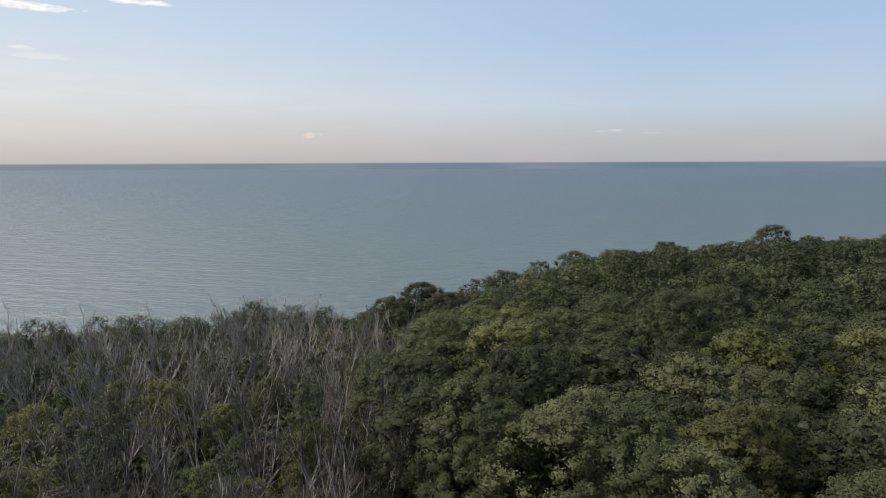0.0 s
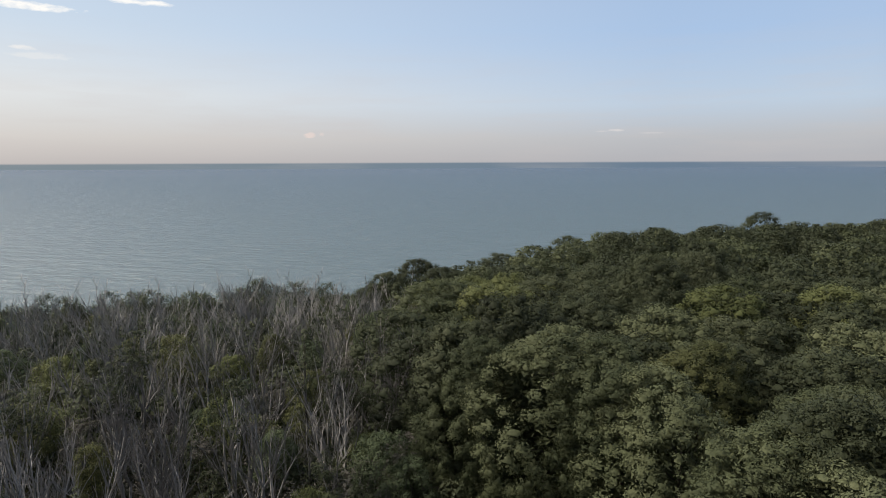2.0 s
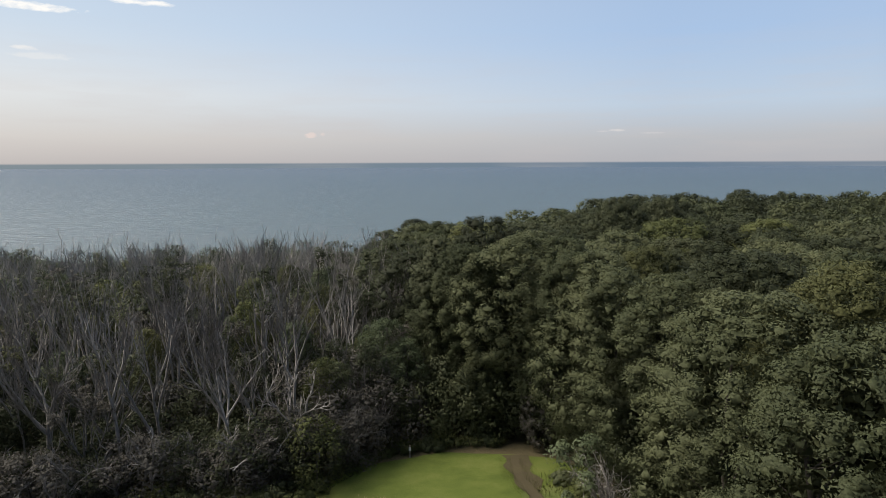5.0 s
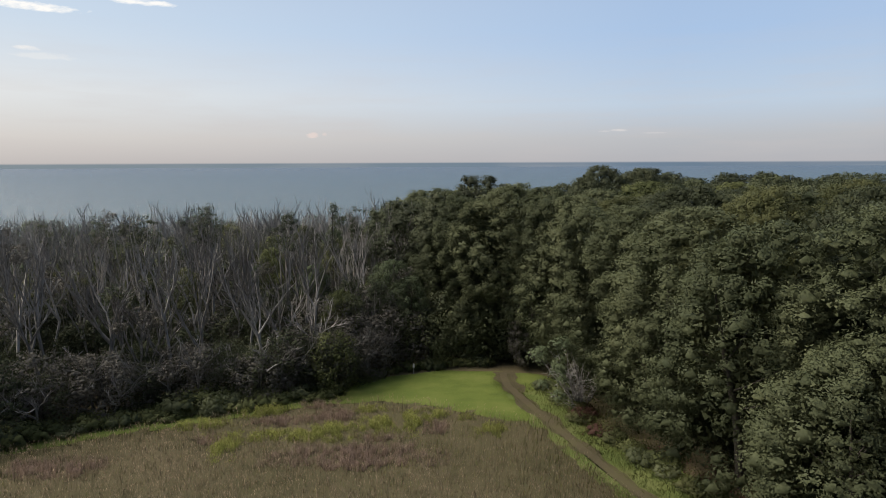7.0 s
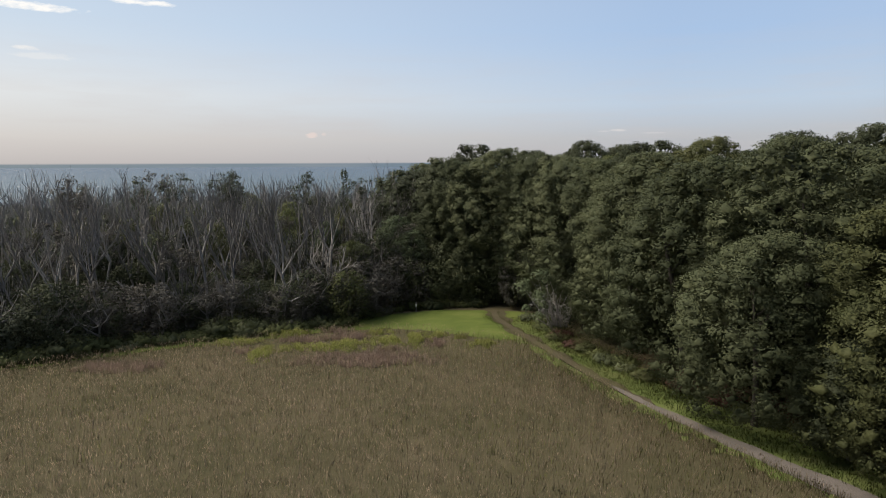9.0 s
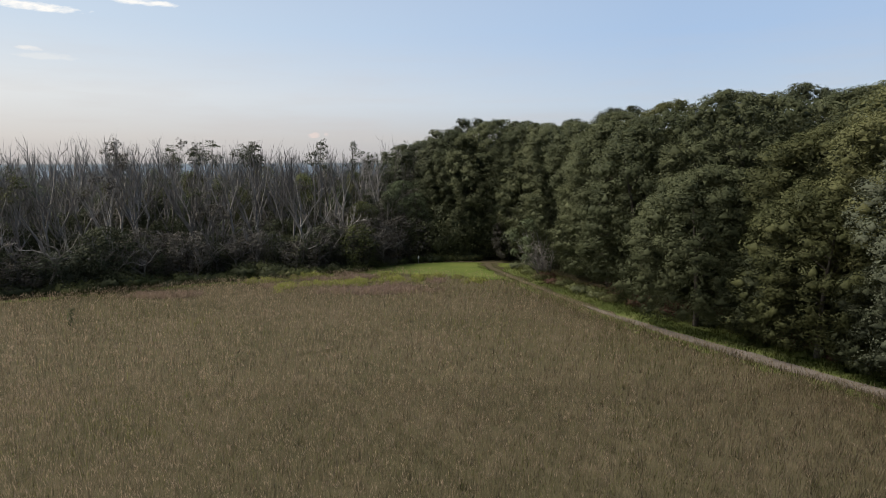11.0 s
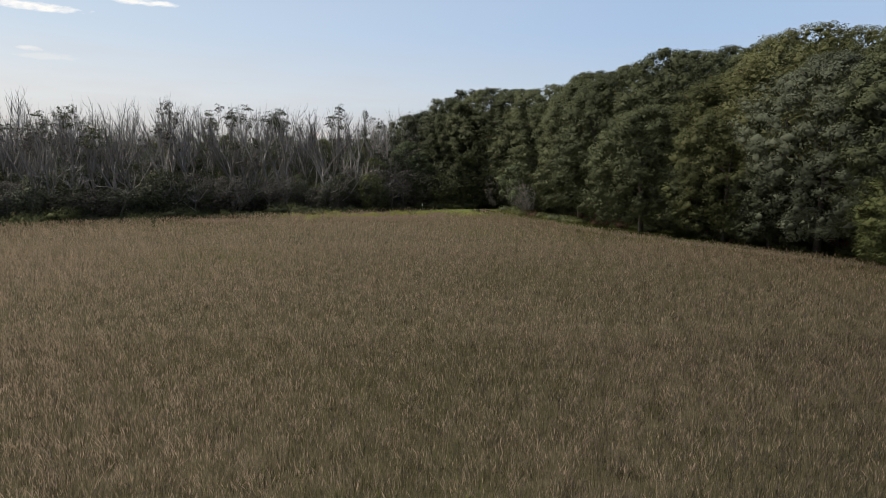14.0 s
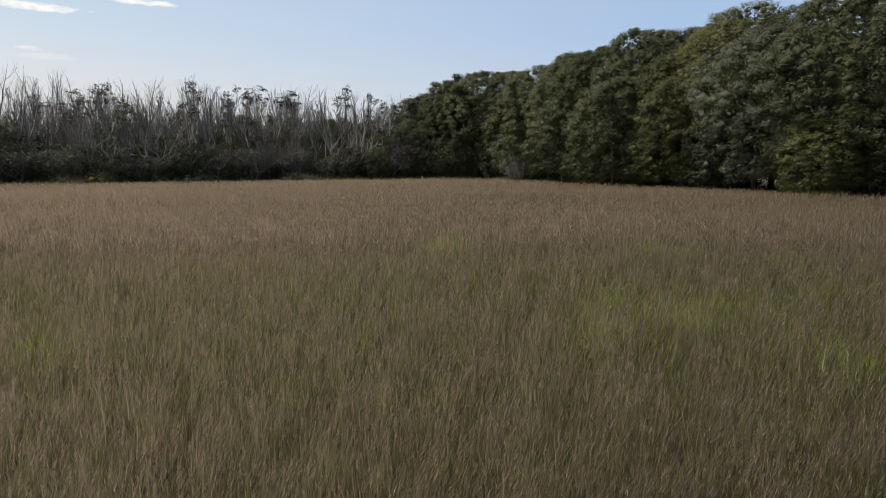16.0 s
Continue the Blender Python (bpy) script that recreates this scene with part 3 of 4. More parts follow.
def stand_to(proto, x, y, turn, width, top, tilt=0.0):
    """Stand a copy whose top reaches the given height over the meadow."""
    g = float(ground_z(x, y))
    ob = stand(proto, x, y, turn, 1.0, 1.0, 0.0, tilt)
    ob.matrix_basis = ob.matrix_basis @ Matrix.Diagonal((width, width, (top - g) / height_of(proto), 1))
    return ob


def scatter(rng, x0, x1, y0, y1, gap, inside):
    """Jittered points of a woodland, about gap metres apart."""
    pts = []
    for j, y in enumerate(np.arange(y0, y1, gap * 0.87)):
        for x in np.arange(x0 + (j % 2) * gap / 2, x1, gap):
            px, py = x + rng.uniform(-0.33, 0.33) * gap, y + rng.uniform(-0.33, 0.33) * gap
            if inside(px, py):
                pts.append((px, py))
    return pts


# leafy trees to copy: full-skirted ones for the wood's edge, high-crowned ones for its inside
EDGE = [broadleaf(11, 0.9, 18.5, 5.2, 420, 100, 0.108, 0.40, "green", "tall leafy broadleaf tree with a crown down to the ground"),
        broadleaf(12, 0.7, 17.0, 5.6, 420, 100, 0.108, 0.36, "green", "tall leafy broadleaf tree with a crown down to the ground"),
        broadleaf(13, 1.4, 19.0, 4.8, 420, 100, 0.108, 0.46, "green", "tall leafy broadleaf tree with a crown down to the ground"),
        broadleaf(14, 0.8, 12.5, 4.4, 330, 100, 0.104, 0.40, "green", "middle-sized broadleaf tree with low spreading boughs"),
        broadleaf(15, 2.4, 18.5, 5.0, 330, 96, 0.100, 0.50, "olive", "tall feathery tree with loose layered boughs", 16, 0.36)]
INNER = [broadleaf(21, 6.0, 18.5, 4.4, 200, 70, 0.140, 0.50, "green", "tall woodland tree with a domed leafy crown"),
         broadleaf(22, 5.0, 17.8, 4.9, 200, 70, 0.140, 0.45, "green", "tall woodland tree with a domed leafy crown"),
         broadleaf(23, 7.0, 19.0, 4.0, 200, 70, 0.140, 0.55, "green", "tall woodland tree with a narrow leafy crown")]
LOW = [broadleaf(31, 0.3, 7.0, 3.0, 64, 34, 0.150, 0.45, "dusk", "low dusky-green understorey tree among bare trunks", 3, 0.25),
       broadleaf(32, 0.2, 5.5, 3.2, 64, 34, 0.150, 0.42, "dusk", "low dusky-green understorey tree among bare trunks", 3, 0.25)]
BRAMBLE = [broadleaf(41, 0.0, 1.5, 1.5, 26, 34, 0.12, 0.4, "green", "low green bramble bush at the wood's edge", 2),
           broadleaf(42, 0.0, 1.1, 1.7, 26, 34, 0.12, 0.4, "green", "low green bramble bush at the wood's edge", 2)]
for root in LOW:
    root.name = "understorey_tree"
    tagged(root, group="understorey trees")
for root in BRAMBLE:
    root.name = "bramble_bush"
    tagged(root, category="bush", group="bramble bushes")
BARE = [bare_tree(60 + k, h, 0.20, s, n, 12, "bleached bare dead tree with thin upright branches", wander=0.10)
        for k, (h, s, n) in enumerate(((16.8, 0.36, 3), (16.0, 0.44, 3), (17.4, 0.30, 2), (14.8, 0.56, 5), (16.2, 0.40, 3), (12.5, 0.60, 4)))]
SNAG = [bare_tree(70 + k, h, 0.14, s, 5, 6, "small crooked bare snag at the wood edge", wander=0.26) for k, (h, s) in enumerate(((6.5, 0.9), (5.2, 1.3), (7.6, 0.75)))]
FEATHER = [broadleaf(51, 2.6, 11.0, 2.3, 110, 84, 0.115, 0.52, "bright", "slender feathery tree with loose layered tufts of leaves", 9, 0.12),
           broadleaf(52, 3.2, 12.5, 1.9, 100, 84, 0.115, 0.56, "olive", "slender feathery tree with loose layered tufts of leaves", 9, 0.12)]
for root in FEATHER:
    root.name = "feathery_tree"
    tagged(root, group="feathery trees")
THIN = [bare_tree(80 + k, h, 0.15, s, 6, 4, "half-bare tree with a few feathery leaf tufts", tufts, leaf, "thin-leaved trees")
        for k, (h, s, tufts, leaf) in enumerate(((17.2, 0.28, 6, "deep"), (14.0, 0.40, 10, "grey"), (16.0, 0.32, 5, "dusk"), (11.5, 0.46, 11, "bright")))]


def far_trees(name, places, kinds, mats, label):
    """A stand too thick to count, in one mesh. places: x, y, kind, turn, size, height factor."""
    pieces = []
    for x, y, k, turn, s, tall in places:
        v, f = kinds[k]
        c, n = math.cos(turn), math.sin(turn)
        w = [(v[:, 0] * c - v[:, 1] * n) * s + x, (v[:, 0] * n + v[:, 1] * c) * s + y, v[:, 2] * s * tall + float(ground_z(x, y))]
        if v.shape[1] > 3:
            w += [v[:, 3] * c - v[:, 4] * n, v[:, 3] * n + v[:, 4] * c, v[:, 5]]
        w = np.stack(w, 1)
        pieces.append((w, f))
    v, f = joined(pieces)
    return tagged(new(name, mesh_of(name, v, f, mats)), label, "trees", kind="stuff")


NAMES = {"green": "mid-green", "deep": "dark green", "olive": "olive-yellow", "grey": "grey-green", "bright": "fresh green", "dusk": "dusky", "cool": "cool grey-green", "rust": "reddish-brown"}


def right_edge(y):
    return along(WOOD_RIGHT, y, 1)


def right_wood():
    rng = np.random.default_rng(5)

    # the first rows along the footpath and behind the mown grass: x, y, kind, width, top, leaf
    row = [(22.4, 11.4, 1, 1.0, 18.6, "green"), (20.6, 18.6, 0, 1.0, 19.0, "green"), (19.4, 26.0, 2, 0.95, 18.6, "green"), (15.6, 33.4, 0, 0.92, 19.0, "green"),
           (23.4, 1.8, 3, 0.98, 13.6, "green"), (28.0, 5.4, 0, 1.02, 19.9, "green"), (28.4, -6.6, 3, 0.92, 12.6, "olive"), (31.4, -2.6, 2, 0.95, 17.0, "olive"),
           (33.4, -8.8, 4, 1.05, 19.0, "olive"), (32.6, -14.2, 1, 0.88, 16.2, "cool"), (36.6, -18.6, 0, 0.95, 18.0, "green"), (33.8, -21.8, 3, 0.62, 7.0, "bright"),
           (41.0, -25.5, 2, 1.0, 18.0, "deep"), (47.0, -33.0, 0, 1.0, 18.0, "green"), (53.0, -41.0, 1, 1.0, 18.0, "green"),
           (26.6, -3.2, 3, 0.60, 8.0, "deep"), (30.2, -11.2, 3, 0.60, 8.0, "deep"), (39.0, -22.4, 3, 0.7, 9.0, "green"), (18.2, 30.5, 3, 0.7, 11.0, "deep"),
           (9.2, 40.8, 2, 0.98, 20.0, "green"), (4.4, 43.2, 2, 0.74, 18.6, "green"), (13.4, 38.6, 0, 0.90, 19.6, "green"), (1.0, 46.0, 3, 0.90, 13.0, "green"),
           (5.4, 39.2, 3, 0.50, 8.0, "green"), (11.4, 37.0, 3, 0.45, 7.5, "dusk"), (34.6, 1.6, 0, 1.0, 19.6, "green"), (39.2, 1.0, 1, 1.05, 20.2, "olive"),
           (40.0, -6.0, 4, 1.0, 19.4, "olive"), (44.0, -11.0, 1, 1.0, 19.8, "green"), (21.5, 42.0, 2, 0.85, 18.4, "olive"), (27.4, 34.5, 1, 0.9, 17.8, "green")]
    taken = []
    for x, y, k, width, top, leaf in row:
        ob = stand_to(EDGE[k], x, y, rng.uniform(0, 360), width * 1.14, top)
        recolour(ob, leaf, f"{NAMES[leaf]} feathery tree with loose layered boughs at the wood edge" if k == 4 else f"{NAMES[leaf]} broadleaf tree with a full crown at the wood edge")
        taken.append((x, y))

    # crowns that stand out: the two domes inland and the last trees over the lake (x, y, height)
    for x, y, top in ((25.6, 66.5, 21.4), (34.7, 73.9, 20.8), (39.7, 85, 20.6), (-3.2, 104, 17.4), (-7.6, 101, 15.6), (-11.5, 104, 13.6), (15.0, 138.3, 13.8), (33.7, 153.2, 16.0), (44.2, 153, 16.4), (60.5, 162.6, 17.4), (94.7, 174.7, 20.4), (1.5, 96, 15.8), (-3.4, 58.5, 16.6), (-0.6, 50.5, 16.8), (2.8, 48.0, 18.4), (7, 50.5, 20.2), (37, 10, 20.8), (31.5, 13.5, 20.4), (44, 18, 20.8), (26.5, 19, 20.2), (23, 26, 20.0), (40, 27, 20.6), (49, 8, 19.8), (46, -1, 18.6), (50, -10, 18.4)):
        dome_tree = 60 < y < 80 or (x < 2 and y > 90)
        close = y < 30
        ob = stand(EDGE[1] if dome_tree else EDGE[int(x) % 3] if close else INNER[1], x, y, rng.uniform(0, 360), 1.0, 1.0)
        ob.matrix_basis = ob.matrix_basis @ Matrix.Diagonal((1.08, 1.08, top / (16.9 if dome_tree else (18.5, 17.0, 19.0)[int(x) % 3] if close else 17.6), 1))
        leaf = "deep" if y > 40 or int(x) % 2 else "olive"
        recolour(ob, leaf, "dark green tree with a round crown above its neighbours" if y > 40 else f"tall {NAMES[leaf]} tree standing behind the wood edge")
        taken.append((x, y))
    # dark undergrowth added behind the first row to close see-through gaps
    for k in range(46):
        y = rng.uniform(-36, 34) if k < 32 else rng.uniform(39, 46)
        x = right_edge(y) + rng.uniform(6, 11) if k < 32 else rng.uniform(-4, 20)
        recolour(stand(LOW[k % 2], x, y, rng.uniform(0, 360), rng.uniform(0.6, 0.95), rng.uniform(0.7, 1.0)), "deep", "dark green filler shrub closing the gaps behind the first trees")

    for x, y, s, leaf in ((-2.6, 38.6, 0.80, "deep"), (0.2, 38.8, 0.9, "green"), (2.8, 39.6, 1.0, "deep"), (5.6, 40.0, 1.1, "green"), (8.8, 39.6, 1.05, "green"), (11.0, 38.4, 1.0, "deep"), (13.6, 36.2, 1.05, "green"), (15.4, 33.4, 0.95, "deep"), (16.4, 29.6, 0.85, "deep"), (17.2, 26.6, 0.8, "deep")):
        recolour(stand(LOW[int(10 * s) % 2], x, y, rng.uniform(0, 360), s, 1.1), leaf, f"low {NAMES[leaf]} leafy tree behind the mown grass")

    def inside(x, y):
        if y > 36:
            ok = x > -0.5 + rng.normal(0, 0.8) and y < along(COAST, x) - 1
        else:
            ok = x > right_edge(y) + 7
        edge = right_edge(min(y, 35))
        seen = x < 0.76 * y + 14 or x - edge < 24
        return ok and seen and x < 0.75 * (y + 75) + 6 and all((x - a) ** 2 + (y - b) ** 2 > 22 for a, b in taken)

    pts = scatter(rng, -8, 175, -32, 205, 6.5, inside)
    near, far = [], []
    for x, y in pts:
        d = math.hypot(x - 12, y - 10)
        (near if d < 75 and len(near) < 150 else far).append((x, y))
    tints = ["green", "deep", "deep", "green", "deep", "bright", "deep", "deep"]
    def grown(x, y):
        """Trees stay shorter towards the shore and towards the bare wood."""
        d = along(COAST, x) - y
        return (0.86 + 0.14 * step(d / 45)) * (0.93 + 0.07 * step((x + 5) / 25)) * (1 - 0.13 * step((y - 60) / 40) * step((38 - x) / 15)) * (1 + 0.05 * step((x - 12) / 8) * step((42 - y) / 15)) * rng.uniform(0.88, 1.05)

    for x, y in near:
        ob = stand(INNER[rng.integers(3)], x, y, rng.uniform(0, 360), 1.0, 1.0)
        wide = rng.uniform(0.92, 1.2)
        ob.matrix_basis = ob.matrix_basis @ Matrix.Diagonal((wide, wide, grown(x, y), 1))
        leaf = tints[rng.integers(8)]
        recolour(ob, leaf, f"{NAMES[leaf]} woodland tree with a domed leafy crown")
    kinds = [crown_arrays(200 + k, b, t, r, 84, 22, 0.32, fl, 0.4) for k, (b, t, r, fl) in enumerate(((5, 18, 4.6, 0.5), (4, 16.5, 5.0, 0.45), (6, 19, 4.2, 0.5)))]
    for name, leaf in (("distant_woods", "green"), ("distant_dark_woods", "deep")):
        places = [(x, y, rng.integers(3), rng.uniform(0, 6.28), s, grown(x, y) / s)
                  for i, (x, y) in enumerate(far) if (i * 7919 % 10 < 3) == (leaf == "green") for s in (rng.uniform(0.74, 1.05),)]
        far_trees(name, places, kinds, [LEAF[leaf]], f"{NAMES[leaf]} canopy of broadleaf woods running along the shore")


SAPLING = (-8.6, 29.6)


def left_wood():
    rng = np.random.default_rng(8)

    def depth(x, y):
        return y - along(WOOD_LEFT, x)

    def inside(x, y):
        return x < -0.5 and depth(x, y) > 1.5 and y < along(COAST, x) - 2 and x > -(0.75 * (y + 73) + 4)

    # slender leafy trees scattered through the bare wood: x, y, top, width, leaf
    slender = ((-4.3, 41.0, 11.4, 1.25, "grey"), (-2.0, 40.2, 9.6, 0.9, "grey"), (-9.5, 37.4, 8.6, 0.9, "bright"), (-13.5, 43.5, 10.5, 1.0, "grey"), (-18.9, 46.8, 12.0, 1.1, "bright"), (-35.0, 44.6, 12.6, 1.1, "olive"),
               (-41.8, 58.6, 12.0, 1.25, "bright"), (-29.8, 62.5, 13.4, 1.4, "olive"), (-22.2, 59.0, 12.2, 1.2, "bright"), (-17.3, 49.3, 9.4, 1.2, "bright"),
               (-36.5, 66.3, 12.2, 1.3, "olive"), (-14.2, 62.5, 12.6, 1.1, "grey"), (-7.7, 67.0, 15.0, 1.2, "grey"), (-36.8, 57.8, 12.0, 1.0, "olive"),
               (-1.6, 60.5, 14.0, 1.1, "bright"), (-36.7, 50.1, 9.8, 1.25, "bright"), (-19.4, 64.1, 13.0, 1.0, "olive"), (-47.6, 58.9, 13.0, 1.1, "grey"),
               (-22.7, 51.2, 9.0, 0.9, "grey"), (-6.2, 46.6, 8.8, 1.0, "bright"), (-27.4, 41.0, 10.5, 0.9, "olive"), (-33.0, 36.0, 9.6, 0.9, "grey"),
               (-12.8, 53.0, 12.4, 1.1, "olive"), (-47.0, 42.0, 11.0, 1.0, "grey"), (-8.2, 37.6, 8.2, 0.85, "green"), (-57.0, 50.0, 12.0, 1.1, "olive"))
    for i, (x, y, top, width, leaf) in enumerate(slender):
        recolour(stand_to(FEATHER[i % 2], x, y, rng.uniform(0, 360), width * (0.75, 0.95)[i % 2], top), leaf, f"slender {NAMES[leaf]} feathery tree among bare trunks")
    bare = [p for p in scatter(rng, -115, 1, -25, 116, 3.8, inside) if depth(*p) > 4.2 and along(COAST, p[0]) - p[1] > 13 and all(abs(p[0] - q[0]) > 1.6 or not -4 < p[1] - q[1] < 2 for q in slender)]
    order = sorted(bare, key=lambda p: depth(*p) + 0.25 * max(0, -p[0] - 40))
    for i, (x, y) in enumerate(order[:200]):
        if rng.random() < 0.22:
            leaf = ["deep", "grey", "dusk", "olive", "dusk", "green"][rng.integers(6)]
            ob = recolour(stand(THIN[(1, 3, 3, 2)[rng.integers(4)]], x, y, rng.uniform(0, 360), rng.uniform(0.75, 0.98), 1.0, 0.1, rng.normal(0, 2)), leaf, f"half-bare tree with feathery {NAMES[leaf]} leaf tufts")
        else:
            stand(BARE[rng.integers(6)], x, y, rng.uniform(0, 360), rng.uniform(0.90, 1.06), rng.uniform(0.92, 1.05), 0.1, rng.normal(0, 1.6))
    # tufted trees that stand out over the wood: x, y, kind, width, top, leaf
    for x, y, k, width, top, leaf in ((-6.5, 47.0, 1, 0.95, 13.0, "deep"),
                                      (-3.0, 52.0, 0, 0.95, 16.5, "deep"), (-5.2, 61.0, 1, 0.9, 17.5, "deep"), (-12.7, 68.0, 0, 0.9, 16.0, "deep"),
                                      (-35.4, 46.2, 1, 1.0, 13.4, "green"), (-48.9, 50.0, 0, 1.0, 15.6, "deep"), (-29.7, 36.9, 0, 1.0, 17.4, "deep"), (-36.3, 40.7, 0, 0.9, 16.9, "deep"),
                                      (-37.8, 27.6, 2, 1.0, 17.0, "dusk"), (-26.7, 45.4, 0, 1.0, 17.5, "deep"), (-15.3, 38.7, 2, 1.0, 17.2, "deep"), (-54.2, 25.2, 0, 1.1, 15.6, "deep"),
                                      (-48.0, 20.1, 2, 1.0, 15.8, "deep"), (-28.9, 51.8, 2, 1.0, 17.2, "deep"), (-33.7, 38.9, 2, 0.9, 17.4, "dusk"), (-9.8, 47.1, 2, 0.9, 16.0, "deep"),
                                      (-24.6, 41.0, 0, 0.9, 16.9, "deep"), (-62.0, 27.0, 0, 1.0, 15.0, "deep"), (-42.0, 33.0, 1, 0.9, 12.0, "olive")):
        recolour(stand_to(THIN[k], x, y, rng.uniform(0, 360), width, top), leaf, f"half-bare tree with feathery {NAMES[leaf]} leaf tufts")
    # bare trees that spread their crowns over the shore
    for x, y, top, width in ((-38.6, 112.5, 10.6, 1.3), (-34.5, 110.5, 9.4, 1.1), (-30.3, 113.6, 10.4, 1.2), (-24.0, 111.0, 9.0, 1.0), (-55.0, 103.0, 10.4, 0.9)):
        stand_to(BARE[3], x, y, rng.uniform(0, 360), width, top)
    ob = recolour(stand(LOW[0], *SAPLING, 40, 0.72, 1.15), "bright", "fresh green young tree before the bare wood")
    ob.name = "young_tree"
    # a dense front of leafy shrubs, with low crooked snags rising out of it
    for x in np.arange(-72, -5, 1.9):
        xx = x + rng.uniform(-0.7, 0.7)
        leaf = ("dusk", "dusk", "deep", "dusk", "cool")[rng.integers(5)]
        recolour(stand(LOW[rng.integers(2)], xx, along(WOOD_LEFT, xx) + rng.uniform(2.2, 4.0), rng.uniform(0, 360), rng.uniform(0.72, 0.98), rng.uniform(0.75, 1.0)), leaf, f"low {NAMES[leaf]} shrub in the dense front of the bare wood")
    for x in np.arange(-62, -3, 2.3):
        xx = x + rng.uniform(-0.6, 0.6)
        stand(SNAG[rng.integers(3)], xx, along(WOOD_LEFT, xx) + rng.uniform(1.8, 4.2), rng.uniform(0, 360), rng.uniform(0.95, 1.4), rng.uniform(0.9, 1.2), 0.1, rng.normal(0, 7))
    kinds = []
    for k, h in enumerate((17.0, 15.5, 13.5)):
        thick, fine, _ = bare_arrays(300 + k, h * 0.94, 0.13, 0.42, 3, 8, 2, 3, 0.13)
        kinds.append(joined([thick, fine]))
    # every sixth tree further back is a leafy one
    back = order[200:]
    for x, y in back[::6]:
        leaf = ("deep", "green", "deep", "olive", "grey")[rng.integers(5)]
        recolour(stand_to(LOW[rng.integers(2)], x, y, rng.uniform(0, 360), rng.uniform(0.65, 0.95), rng.uniform(9.5, 13.5) * (1 - 0.2 * step((y - 70) / 30))), leaf, f"slim {NAMES[leaf]} leafy tree among bare trunks")
    back = [p for i, p in enumerate(back) if i % 6]
    far_trees("distant_bare_trees", [(x, y, rng.integers(3), rng.uniform(0, 6.28), rng.uniform(0.92, 1.16), 1.0) for x, y in back], kinds, [TWIG], "thick stand of bleached bare trees towards the shore")

    low = scatter(rng, -115, -2, -25, 110, 4.2, inside)
    low = sorted(low, key=lambda p: depth(*p))
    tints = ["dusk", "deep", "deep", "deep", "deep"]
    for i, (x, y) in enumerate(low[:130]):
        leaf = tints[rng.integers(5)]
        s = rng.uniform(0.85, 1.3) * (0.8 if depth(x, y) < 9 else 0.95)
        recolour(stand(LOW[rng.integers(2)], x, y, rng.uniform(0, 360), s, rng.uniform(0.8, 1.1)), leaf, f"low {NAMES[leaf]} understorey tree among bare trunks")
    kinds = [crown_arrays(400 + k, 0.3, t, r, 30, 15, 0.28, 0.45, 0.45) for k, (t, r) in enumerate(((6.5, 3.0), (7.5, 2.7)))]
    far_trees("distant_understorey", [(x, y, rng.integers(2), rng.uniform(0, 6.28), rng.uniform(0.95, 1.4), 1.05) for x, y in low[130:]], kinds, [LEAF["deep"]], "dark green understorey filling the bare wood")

    # leafy trees along the shore behind the bare wood
    shore = scatter(rng, -115, -4, 50, 119, 3.1, lambda x, y: inside(x, y) and along(COAST, x) - y < 13)
    kinds = [crown_arrays(430 + k, 1.2, t, r, 70, 22, 0.19, 0.55, 0.25) for k, (t, r) in enumerate(((10.5, 2.8), (9.0, 3.2), (11.8, 2.3)))]
    far_trees("distant_shore_trees", [(x, y, rng.integers(3), rng.uniform(0, 6.28), rng.uniform(0.82, 1.1), 1.05) for x, y in shore], kinds, [LEAF["deep"]], "dark leafy trees along the shore behind the bare wood")

    # brambles at the wood's foot
    for x in np.arange(-75, 8, 1.3):
        xx = x + rng.uniform(-0.5, 0.5)
        lawn_side = xx > -8
        y = along(WOOD_LEFT, xx) + (rng.uniform(0.9, 1.6) if lawn_side else rng.uniform(-0.3, 1.0))
        ob = stand(BRAMBLE[rng.integers(2)], xx, y, rng.uniform(0, 360), rng.uniform(0.5, 0.8) if lawn_side else rng.uniform(0.7, 1.2), rng.uniform(0.7, 1.2))
        leaf = ("bright", "green", "bright")[rng.integers(3)]
        recolour(ob, leaf, f"low {NAMES[leaf]} bramble bush behind the mown grass" if lawn_side else f"low {NAMES[leaf]} bramble bush at the foot of the bare wood")


def edge_weeds():
    """Leafy brambles between the path verge and the first trees."""
    rng = np.random.default_rng(14)
    for y in np.arange(-38, 31, 1.25):
        yy = y + rng.uniform(-0.5, 0.5)
        leaf = ("bright", "green", "bright", "olive", "rust")[rng.integers(5)]
        ob = stand(BRAMBLE[rng.integers(2)], right_edge(yy) + rng.uniform(0.4, 2.2), yy, rng.uniform(0, 360), rng.uniform(0.4, 0.75), rng.uniform(0.7, 1.2))
        recolour(ob, leaf, f"low {NAMES[leaf]} bramble bush at the foot of the wood edge")


right_wood()
left_wood()
edge_weeds()
for root in EDGE + INNER + LOW + BRAMBLE + BARE + SNAG + FEATHER + THIN:
    for ob in (*root.children_recursive, root):
        bpy.data.objects.remove(ob)


# ---- meadow ----
def lawn_foot(x):
    """Where the tall grass ends and the mown grass begins."""
    w = np.interp(x, [p[0] for p in LAWN_LINE], LAWN_WIDTH)
    return along(LAWN_LINE, x) - w / 2


